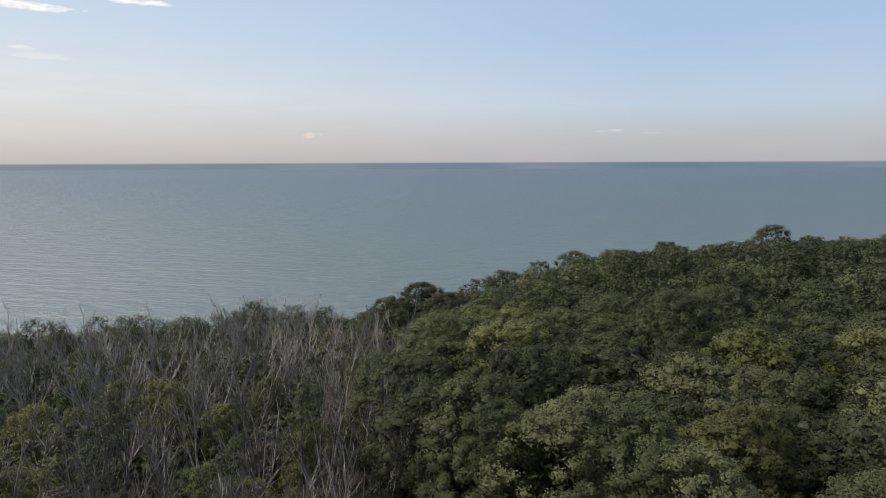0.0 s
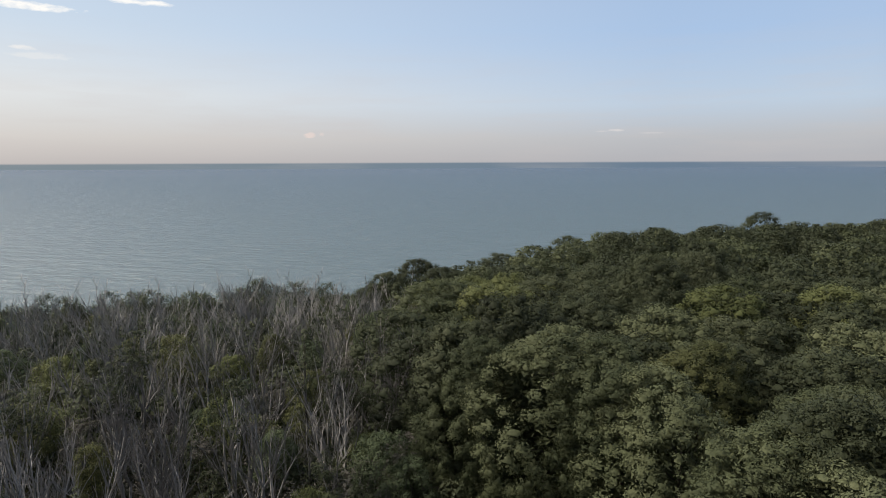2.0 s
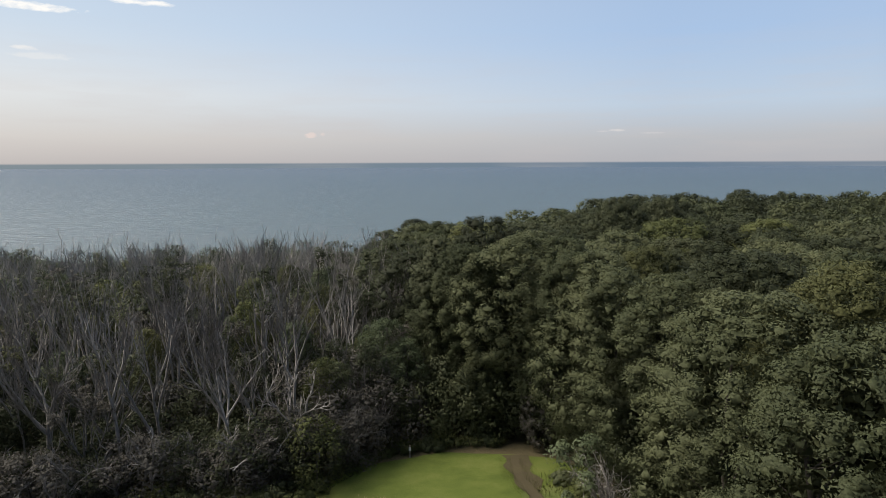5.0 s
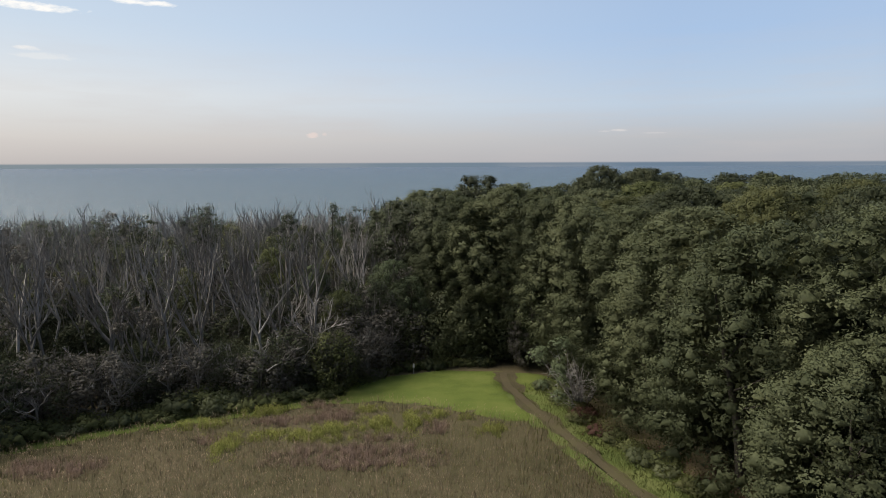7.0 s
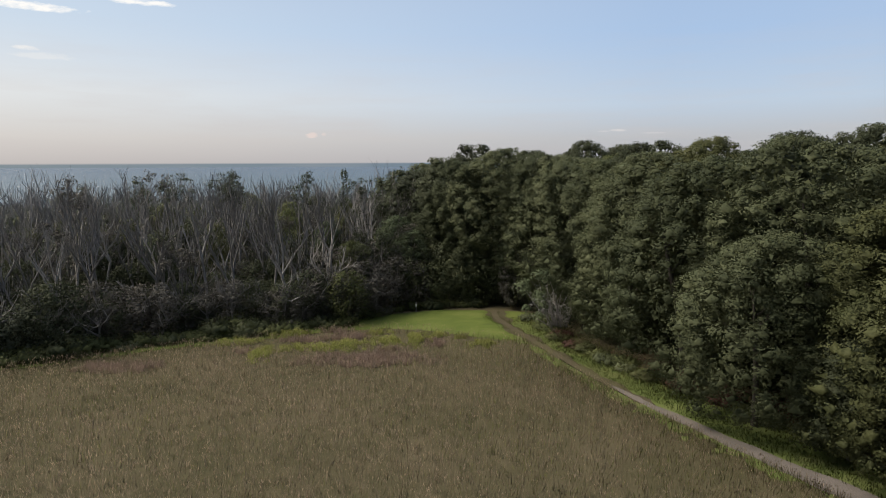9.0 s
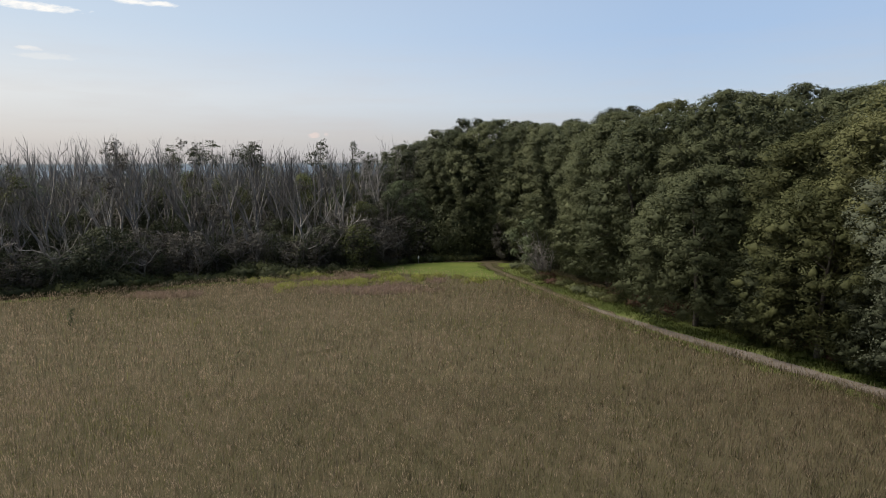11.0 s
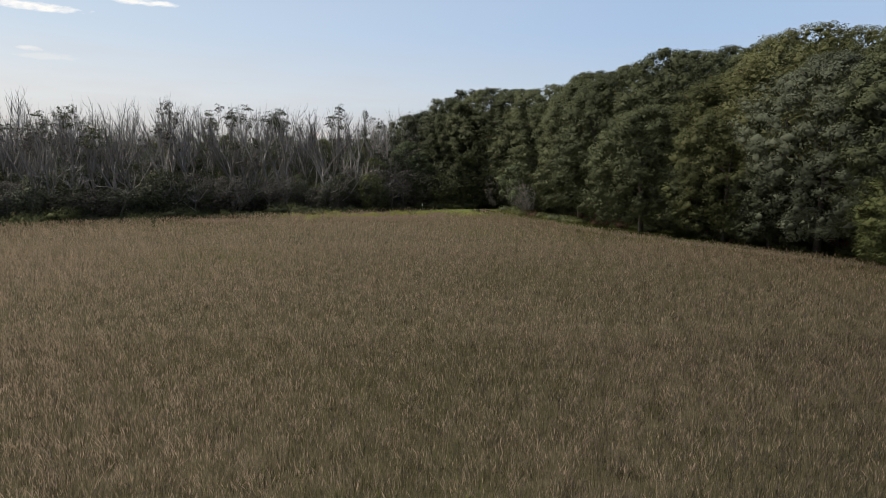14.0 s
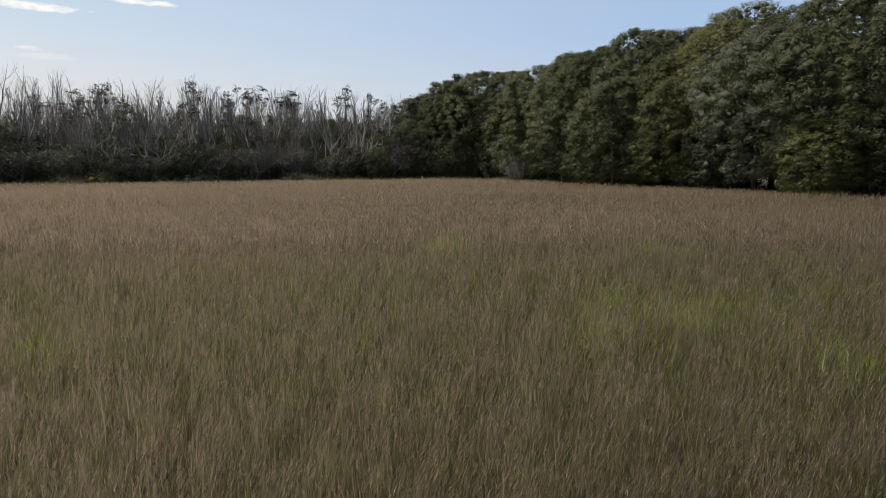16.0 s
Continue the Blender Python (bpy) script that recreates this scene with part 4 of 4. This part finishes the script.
def waves(x, y, length, seed):
    """A smooth uneven field about 0, in lumps of the given length."""
    rng = np.random.default_rng(seed)
    total = 0 * x
    for _ in range(7):
        a, k = rng.uniform(0, 6.283), 6.283 / length * rng.uniform(0.6, 1.7)
        total = total + np.sin(x * k * math.cos(a) + y * k * math.sin(a) + rng.uniform(0, 6.283))
    return total / 2.6


def grass_blades(rng, x, y, tall, wide, heads, lean, loose=0.0):
    """Single leaves and stalks with seed heads, leaning with the wind, tuft by tuft. loose: short leaves up the stems."""
    n = len(x)
    z = ground_z(x, y)
    a = rng.uniform(0, np.pi, n)
    side = np.stack([np.cos(a), np.sin(a), 0 * a], 1) * wide[:, None]
    foot = np.stack([x, y, z - 0.03], 1)
    sway = np.stack([0.14 * waves(x, y, 1.1, 3) + lean * 0.7, 0.10 * waves(x, y, 1.4, 4), np.ones(n)], 1)
    bend = sway + rng.normal(0, 0.17, (n, 3)) * (1, 1, 0)
    tip = foot + bend * tall[:, None]
    low = foot + bend * np.array((0.70, 0.70, 0.80)) * tall[:, None]
    mid = foot + bend * np.array((0.84, 0.84, 0.90)) * tall[:, None]
    up = (rng.random(n) < loose) * rng.uniform(0.1, 0.75, n)
    root = foot + sway * (tall * up)[:, None]
    long = np.where(up > 0, rng.uniform(0.18, 0.42, n), 1.0 - 0.4 * loose)
    leaf_tip = root + (sway + rng.normal(0, 0.17 + 0.33 * loose, (n, 3)) * (1, 1, 0.3)) * (tall * long)[:, None]
    seed_head = heads[:, None]
    v = np.stack([np.where(seed_head, low, root - side * 0.5), np.where(seed_head, mid + side * 1.1, root + side * 0.5), np.where(seed_head, tip, leaf_tip)], 1)
    stalk = np.stack([foot - side * 0.22, foot + side * 0.22, low + bend * 0.03], 1)[heads & (wide < 0.02)]
    return soft_blades(rng, [v, stalk])


def soft_blades(rng, blades):
    """Corners of three-cornered blades, with soft upward normals beside them."""
    v = np.concatenate([p.reshape(-1, 3) for p in blades])
    soft = np.repeat(rng.normal(0, 0.55, (len(v) // 3, 3)) * (1, 1, 0) + (0, 0, 1), 3, 0)
    return np.concatenate([v, soft / np.linalg.norm(soft, axis=1)[:, None]], 1)


def plumed_stems(rng, x, y, tall, wide, fresh_share):
    """Standing grass close by: a thin stalk, a feathery seed head of six sprays and four arching leaves a stem. Gives the straw and the fresh green."""
    n = len(x)
    foot = np.stack([x, y, ground_z(x, y) - 0.02], 1)
    way = np.stack([0.10 + 0.10 * waves(x, y, 1.1, 3), 0.08 * waves(x, y, 1.4, 4), np.ones(n)], 1) + rng.normal(0, 0.085, (n, 3)) * (1, 1, 0)
    tip = foot + way * tall[:, None]

    def across(size):
        a = rng.uniform(0, np.pi, n)
        return np.stack([np.cos(a), np.sin(a), 0 * a], 1) * (wide * size)[:, None]
    side = across(0.34)
    straw, fresh = [np.stack([foot - side, foot + side, tip], 1)], []
    headed = rng.random(n) < np.clip(0.62 + 0.3 * waves(x, y, 1.3, 12), 0.15, 0.95)
    long = (rng.uniform(0.11, 0.21, n) * np.clip(tall, 0.6, 1.1))[:, None]
    droop = way * 0.8 + np.stack([rng.uniform(0.05, 0.4, n), rng.normal(0, 0.12, n), 0 * x], 1)
    for k in range(6):
        root = tip - way * long * (0.80 - 0.15 * k)
        end = root + droop * long * rng.uniform(0.35, 0.6, (n, 1)) + rng.normal(0, 1, (n, 3)) * (1, 1, 0.3) * wide[:, None] * 2.2
        s = across(0.62)
        straw.append(np.stack([root - s, root + s, end], 1)[headed])
    for k in range(4):
        root = foot + way * (tall * rng.uniform(0.02, 0.52, n))[:, None]
        spread = rng.normal(0, 0.24, (n, 3)) * (1, 1, 0.2)
        end = root + (way + spread) * (tall * rng.uniform(0.28, 0.56, n))[:, None]
        s = across(0.62)
        leaf = np.stack([root - s, root + s, end], 1)
        is_fresh = rng.random(n) < fresh_share * 1.15
        straw.append(leaf[~is_fresh])
        fresh.append(leaf[is_fresh])
    return soft_blades(rng, straw), soft_blades(rng, fresh)


# low rusty patches in the meadow: x, y, half width, half depth
# the one at 1.5, 20.4 stands in for dark earth shaded by a drift
RUSTY = [(-4.7, 15.4, 5.0, 2.1), (-7.6, 23.0, 2.3, 1.2), (-12.0, 22.0, 2.0, 0.9), (1.5, 20.4, 0.9, 1.4), (-3.2, 18.6, 1.6, 0.6), (-26.4, 14.0, 4.0, 1.3), (-9.5, 25.6, 1.4, 0.5), (-16, 18.4, 2.0, 0.7)]
# yellow-green weed drifts before the mown grass
DRIFTS = [(-10.5, 18.9, 5.4, 1.2), (-7.3, 20.1, 2.2, 1.4), (-3.6, 20.9, 1.8, 2.0), (-0.5, 21.6, 1.6, 2.5), (-4.6, 24.2, 1.5, 0.8), (1.5, 23.0, 1.1, 0.8), (5.9, 19.8, 1.6, 1.3), (-15.0, 17.2, 1.3, 2.6), (-14.0, 24.2, 2.5, 1.2), (-18.5, 21.3, 2.5, 1.0), (3.8, 22.4, 0.8, 0.5)]


def thatch():
    """The matted foot of the meadow grass, knee high, falling off at its edges."""
    def height(x, y):
        edge = along(TRACK, y, 1) - 0.35 - x
        back = lawn_foot(x) + 0.7 - y
        low = np.clip((np.minimum(edge, back) + 0.6 * waves(x, y, 3.0, 15)) / 3.2, -0.3, 1)
        for cx, cy, a, b in RUSTY:
            low = low - 0.9 * np.exp(-((x - cx) / a) ** 2 - ((y - cy) / b) ** 2)
        return ground_z(x, y) + 0.26 * low - 0.05 + 0.06 * waves(x, y, 2.2, 14)
    v, f = sheet(np.arange(-95, 48, 0.8), np.arange(-90, 31, 0.8), height)
    tagged(new("meadow_thatch", mesh_of("meadow_thatch", v, f, [thatch_material()], smooth=True)), "matted dry grass at the foot of the meadow", "grass", kind="stuff")


def meadow():
    rng = np.random.default_rng(21)
    dry, green = [], []
    for y0, y1, density, wide, tall in ((-70, -66.5, 560, 0.0050, 0.80), (-66.5, -62, 330, 0.0064, 0.82), (-62, -54, 130, 0.0092, 0.86), (-54, -38, 250, 0.0135, 0.9), (-38, -12, 105, 0.020, 0.9), (-12, 27, 40, 0.035, 0.9)):
        xa, xb = -0.76 * (y1 + 73) - 4, min(0.76 * (y1 + 73) + 8, 48)
        n = int((xb - xa) * (y1 - y0) * density)
        x, y = rng.uniform(xa, xb, n), rng.uniform(y0, y1, n)
        edge = along(TRACK, y, 1) - 0.95 + 0.25 * np.sin(y * 0.9) + rng.normal(0, 0.15, n)
        ok = (np.abs(x - 3) < 0.76 * (y + 73) + 4) & (x < edge) & (y < lawn_foot(x) + 0.3 * np.sin(x * 1.3))
        ok &= ~((x > -16) & (x < 9) & (y > 17 + np.sin(x)) & (rng.random(n) < 0.5))
        for cx, cy, a, b in RUSTY:
            ok &= ((x - cx) / a) ** 2 + ((y - cy) / b) ** 2 > rng.uniform(0.6, 1.3, n)
        for cx, cy, a, b in DRIFTS:
            ok &= (((x - cx) / a) ** 2 + ((y - cy) / b) ** 2 > rng.uniform(0.6, 1.2, n)) | (rng.random(n) < 0.22)
        tuft = waves(x, y, 0.9, 7) + 0.5 * waves(x, y, 0.4, 8)
        ok &= (tuft > -0.55) | (rng.random(n) < 0.45) | (y > -54)
        x, y = x[ok], y[ok]
        h = tall * rng.uniform(0.66 if y0 < -54 else 0.76, 1.2, len(x))
        h *= 1 - 0.22 * step((x - edge[ok] + 3) / 3)
        h *= 1 + 0.14 * np.clip(tuft[ok], -1.2, 1.2)
        w = wide * rng.uniform(0.7, 1.4, len(x))
        clump = np.sin(x * 0.23 + 1.7 * np.sin(y * 0.11)) + np.sin(y * 0.31 + x * 0.07 + 2) + 1.1 * step((x - edge[ok] + 14) / 12) + 1.5 * step((-38 - y) / 28) - 0.6
        share = np.clip(0.15 + 0.13 * clump - 0.12 * waves(x, y, 1.7, 9) + 0.06 * waves(x, y, 9.0, 10) + 0.40 * step((x - edge[ok] + 5) / 5) + 0.30 * step((-46 - y) / 14), 0.05, 0.9)
        if y0 < -54:
            straw, fresh = plumed_stems(rng, x, y, h, w, share)
            dry.append(straw)
            green.append(fresh)
            continue
        leafy = rng.random(len(x)) < share
        heads = (rng.random(len(x)) < np.clip(0.5 + 0.3 * waves(x, y, 1.6, 12), 0.1, 0.9)) & ~leafy
        dry.append(grass_blades(rng, x[~leafy], y[~leafy], h[~leafy], w[~leafy], heads[~leafy], 0.06, 0.1))
        green.append(grass_blades(rng, x[leafy], y[leafy], h[leafy] * 0.8, w[leafy], heads[leafy], 0.1, 0.1))
    # a thicker fringe along the footpath
    y = rng.uniform(-45, 14, 18000)
    x = along(TRACK, y, 1) - 0.95 + 0.25 * np.sin(y * 0.9) - rng.exponential(1.5, len(y))
    dry.append(grass_blades(rng, x, y, rng.uniform(0.3, 0.75, len(y)), np.full(len(y), 0.022), rng.random(len(y)) < 0.4, 0.06, 0.1))
    rusty = []
    for cx, cy, a, b in RUSTY:
        n = int(1300 * a * b)
        r, w = np.sqrt(rng.random(n)) * 1.15, rng.uniform(0, 6.283, n)
        r = r * (1 + 0.22 * np.sin(2 * w + cx) + 0.16 * np.sin(5 * w + cy) + 0.1 * np.sin(9 * w))
        px, py = cx + a * r * np.cos(w), cy + b * r * np.sin(w)
        thick = waves(px, py, 1.6, 19) + rng.normal(0, 0.3, n) > -0.5
        px, py = px[thick], py[thick]
        rusty.append(grass_blades(rng, px, py, rng.uniform(0.35, 0.70, len(px)) + 0.12 * waves(px, py, 1.2, 20), np.full(len(px), 0.032), rng.random(len(px)) < 0.25, 0.1))
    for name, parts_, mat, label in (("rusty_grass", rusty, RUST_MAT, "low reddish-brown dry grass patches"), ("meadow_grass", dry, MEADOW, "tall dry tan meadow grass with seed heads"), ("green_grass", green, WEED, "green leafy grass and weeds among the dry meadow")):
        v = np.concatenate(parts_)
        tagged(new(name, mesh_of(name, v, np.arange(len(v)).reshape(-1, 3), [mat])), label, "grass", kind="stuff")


thatch()
meadow()


# ---- weeds, bushes and small things ----
def tangle(rng, x, y, low, high, size, mat, name, label, lay=0.3):
    """Leafy low growth as one sheet of small leaves. x, y: where each spray stands."""
    n = len(x)
    z = ground_z(x, y) + rng.uniform(low, high, n)
    p = np.stack([x, y, z], 1)
    nrm = rng.normal(0, 0.6, (n, 3)) + (0, 0, lay + 0.5)
    nrm /= np.linalg.norm(nrm, axis=1)[:, None]
    t = np.cross(nrm, rng.normal(0, 1, (n, 3)))
    t /= np.linalg.norm(t, axis=1)[:, None]
    b = np.cross(nrm, t)
    s = size * rng.uniform(0.6, 1.4, (n, 1))
    v = np.stack([p - t * s * 0.7 + b * s * 0.55, p + t * s * 0.8, p - t * s * 0.7 - b * s * 0.55], 1).reshape(-1, 3)
    return tagged(new(name, mesh_of(name, v, np.arange(3 * n).reshape(-1, 3), [mat])), label, "plants", kind="stuff")


def weeds():
    rng = np.random.default_rng(33)
    x, y, mound = [], [], []
    for cx, cy, a, b in DRIFTS:
        n = int(1900 * a * b)
        r, w = np.sqrt(rng.random(n)), rng.uniform(0, 6.283, n)
        r = r * (1 + 0.30 * np.sin(2 * w + cx) + 0.2 * np.sin(5 * w + cy))
        px, py = cx + a * r * np.cos(w) + rng.normal(0, 0.2, n), cy + b * r * np.sin(w) + rng.normal(0, 0.2, n)
        thick = waves(px, py, 1.9, 17) + rng.normal(0, 0.25, n) > -0.45
        x.append(px[thick])
        y.append(py[thick])
        mound.append((0.45 + 0.40 * np.clip(1 - r * r, 0, 1) + 0.12 * waves(px, py, 1.3, 18))[thick])
    x, y, mound = np.concatenate(x), np.concatenate(y), np.concatenate(mound)
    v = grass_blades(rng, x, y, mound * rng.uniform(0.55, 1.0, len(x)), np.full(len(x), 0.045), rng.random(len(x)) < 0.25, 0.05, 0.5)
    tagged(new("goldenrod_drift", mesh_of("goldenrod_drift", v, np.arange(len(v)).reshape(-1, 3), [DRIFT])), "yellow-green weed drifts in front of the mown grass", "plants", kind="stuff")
    # goldenrod standing in the meadow
    spots = [(8.0, -61.9), (7.3, -62.8), (8.7, -65.2), (8.9, -64.1), (12.9, -55.7), (5.8, -63.5), (-2.8, -64.1), (3.3, -52.0), (3.0, -52.9), (9.7, -53.7), (10.6, -54.4), (9.2, -61.5), (11.5, -60.0), (6.4, -61.2)]
    def about(per):
        return np.repeat(np.array(spots), per, 0) + rng.normal(0, 0.40, (per * len(spots), 2)) * rng.choice((0.6, 1.0, 1.5), (per * len(spots), 1))
    c = about(900)
    v = grass_blades(rng, c[:, 0], c[:, 1], rng.uniform(0.6, 0.98, len(c)), rng.uniform(0.010, 0.017, len(c)), np.zeros(len(c), bool), 0.10, 0.8)
    tagged(new("goldenrod_leaves", mesh_of("goldenrod_leaves", v, np.arange(len(v)).reshape(-1, 3), [GOLDENROD])), "fresh yellow-green goldenrod stems in the meadow", "plants", kind="stuff")
    c = about(34)
    tangle(rng, c[:, 0], c[:, 1], 0.78, 0.96, 0.012, BLOOM, "goldenrod_bloom", "yellow goldenrod blooms in the meadow", 0.0)
    # green weeds along the verge under the trees, and rusty dry stems behind them
    yy = rng.uniform(-40, 31, 26000)
    edge = right_edge(yy)
    xx = edge + rng.triangular(-2.2, 0.8, 4.5, len(yy)) + 0.4 * np.sin(yy * 1.7)
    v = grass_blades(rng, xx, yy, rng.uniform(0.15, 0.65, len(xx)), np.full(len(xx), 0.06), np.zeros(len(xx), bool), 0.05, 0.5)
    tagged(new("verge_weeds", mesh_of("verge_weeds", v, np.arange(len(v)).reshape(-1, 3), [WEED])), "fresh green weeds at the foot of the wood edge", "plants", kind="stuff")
    yy = rng.uniform(-40, 16, 7000)
    xx = right_edge(yy) + rng.uniform(1.2, 4.6, len(yy))
    keep = np.sin(yy * 0.8) + rng.normal(0, 0.5, len(yy)) > -0.2
    tangle(rng, xx[keep], yy[keep], 0.1, 1.1, 0.12, LEAF["rust"], "dry_brush", "reddish-brown dry brush under the edge trees")


def lawn_tufts():
    """Short blades over the mown grass and the verge."""
    rng = np.random.default_rng(61)
    x, y = rng.uniform(-32, 9.5, 60000), rng.uniform(14, 36, 60000)
    w = np.interp(x, [p[0] for p in LAWN_LINE], LAWN_WIDTH)
    ok = (np.abs(y - along(LAWN_LINE, x)) < w * 0.46) & (np.abs(x - along(TRACK, y, 1)) > rng.normal(0.75, 0.3, len(x)))
    x, y = x[ok], y[ok]
    v = grass_blades(rng, x, y, rng.uniform(0.05, 0.11, len(x)), np.full(len(x), 0.05), np.zeros(len(x), bool), 0.05)
    tagged(new("lawn_blades", mesh_of("lawn_blades", v, np.arange(len(v)).reshape(-1, 3), [LAWN_MAT])), "short blades of the mown grass", "grass", kind="stuff")
    y = rng.uniform(8, 34, 16000)
    x = along(TRACK, y, 1) + rng.choice((-1, 1), len(y)) * (0.35 + np.abs(rng.normal(0, 0.55, len(y))))
    v = grass_blades(rng, x, y, rng.uniform(0.08, 0.2, len(x)), np.full(len(x), 0.06), np.zeros(len(x), bool), 0.05)
    tagged(new("track_blades", mesh_of("track_blades", v, np.arange(len(v)).reshape(-1, 3), [LAWN_MAT])), "short grass creeping over the worn track", "grass", kind="stuff")
    y = rng.uniform(-42, 20, 26000)
    x = along(TRACK, y, 1) + rng.uniform(0.8, 3.4, len(y))
    v = grass_blades(rng, x, y, rng.uniform(0.10, 0.32, len(x)), np.full(len(x), 0.055), np.zeros(len(x), bool), 0.05)
    tagged(new("verge_blades", mesh_of("verge_blades", v, np.arange(len(v)).reshape(-1, 3), [VERGE_MAT])), "rough green and straw blades of the path verge", "grass", kind="stuff")


lawn_tufts()


def flat_box(bm, size, at):
    made = bmesh.ops.create_cube(bm, size=1.0)["verts"]
    bmesh.ops.scale(bm, vec=size, verts=made)
    bmesh.ops.translate(bm, vec=at, verts=made)
    return made


def solid(name, build, mat, parent, label=""):
    bm = bmesh.new()
    build(bm)
    bmesh.ops.bevel(bm, geom=bm.edges[:], offset=0.006, segments=1, affect="EDGES")
    me = bpy.data.meshes.new(name)
    bm.to_mesh(me)
    bm.free()
    me.materials.append(mat)
    return part(name, me, parent, label)


def paint(name, low, high):
    mat, n, bsdf, _ = material(name, 0.6, 0.3)
    pos = n.add("ShaderNodeNewGeometry").outputs["Position"]
    n.link(n.ramp(n.noise(pos, 9.0, 4.0), [(0.3, low), (0.7, high)]), bsdf.inputs["Base Color"])
    return mat


WOOD_GREY = paint("weathered_post", (0.16, 0.14, 0.12), (0.30, 0.27, 0.24))
WHITE = paint("white_board", (0.62, 0.61, 0.58), (0.82, 0.81, 0.78))


def trail_marker(x, y):
    root = set_down(tagged(new("trail_marker"), "short grey wooden trail post with a white board", "signpost"), x, y, 8, 1.0)
    solid("post", lambda bm: flat_box(bm, (0.10, 0.10, 1.15), (0, 0, 0.545)), WOOD_GREY, root)
    solid("board", lambda bm: flat_box(bm, (0.20, 0.03, 0.34), (0, -0.067, 0.88)), WHITE, root, "plain white board")
    solid("cap", lambda bm: flat_box(bm, (0.13, 0.13, 0.05), (0, 0, 1.145)), WOOD_GREY, root)


def plain_post(x, y):
    root = set_down(tagged(new("wooden_post"), "thin weathered grey wooden post at the wood edge", "post"), x, y, 20, 1.0)
    solid("post", lambda bm: flat_box(bm, (0.11, 0.11, 1.75), (0, 0, 0.845)), WOOD_GREY, root)
    solid("cap", lambda bm: flat_box(bm, (0.125, 0.125, 0.04), (0, 0, 1.74)), WOOD_GREY, root)


def grey_bush(x, y):
    """A half-dead bush: a fan of grey boughs with a few pale leaf clumps."""
    rng = np.random.default_rng(77)
    root = set_down(tagged(new("dying_bush"), "half-dead grey bush with pale green leaf clumps", "bush"), x, y, 0, 1.0)
    thick, fine = [], []
    for k in range(26):
        a = rng.uniform(2.2, 5.0)
        limb = bough(rng, (rng.normal(0, 0.35), rng.normal(0, 0.35), -0.2), (math.cos(a), math.sin(a), rng.uniform(0.5, 3.2)), rng.uniform(4.2, 8.0), 0.06, 6, 0.10, -0.02)
        thick.append(limb)
        for _ in range(11):
            q = np.array(limb[rng.integers(2, 6)][0])
            w = rng.normal(0, 0.6, 3) + (0, 0, 0.2)
            fine.append(bough(rng, q, w / np.linalg.norm(w), rng.uniform(0.7, 1.6), 0.02, 3, 0.25, -0.05))
    part("trunk", mesh_of("trunk", *tubes(thick, 5), [PALE], smooth=True), root)
    tagged(part("branchwork", mesh_of("branchwork", *tubes(fine, 3), [PALE]), root), kind="stuff")
    ends = np.array(sorted((t[-1][0] for t in thick), key=lambda q: q[0])[:14]) + rng.normal(0, 0.3, (14, 3))
    rad = np.stack([rng.uniform(0.5, 0.95, 14)] * 3, 1)
    part("crown", mesh_of("crown", *leaves(rng, ends, rad, np.tile((0, 0, 1.0), (14, 1)), 110, 0.15), [LEAF["grey"]]), root, "pale green leaf clumps")


def vine_snag(x, y, height):
    """A broken dead trunk wrapped in vines to its top."""
    rng = np.random.default_rng(91)
    root = set_down(tagged(new("vine_snag"), "broken dead trunk wrapped in dark vines", "tree"), x, y, 0, 1.0)
    stem = bough(rng, (0, 0, -0.4), (0.02, 0, 1), height, 0.24, 7, 0.03, 0.1)
    part("trunk", mesh_of("trunk", *tubes([stem], 7), [BARK], smooth=True), root)
    c = np.array([stem[k][0] for k in (4, 5, 6, 7, 7)]) + rng.normal(0, 0.12, (5, 3))
    rad = np.tile((0.62, 0.62, 1.2), (5, 1))
    part("vines", mesh_of("vines", *leaves(rng, c, rad, np.tile((0, 0, 0.3), (5, 1)), 110, 0.16), [LEAF["deep"]]), root)


def field_sapling(x, y):
    rng = np.random.default_rng(57)
    root = set_down(tagged(new("sapling"), "small green sapling standing in the dry meadow", "plant"), x, y, 0, 1.0)
    stem = bough(rng, (0, 0, -0.1), (0.15, 0, 1), 1.9, 0.03, 5, 0.06, 0.1)
    part("trunk", mesh_of("trunk", *tubes([stem], 5), [BARK]), root)
    c = np.array([stem[k][0] for k in (2, 3, 4, 5)])
    rad = np.tile((0.28, 0.28, 0.22), (4, 1))
    part("crown", mesh_of("crown", *leaves(rng, c, rad, np.tile((0, 0, 0.5), (4, 1)), 34, 0.09), [LEAF["green"]]), root)


weeds()
trail_marker(-1.2, 34.3)
plain_post(-5.9, 34.0)
grey_bush(14.6, 25.8)
vine_snag(-12.4, 50.0, 16.4)
field_sapling(-28.2, 0.6)
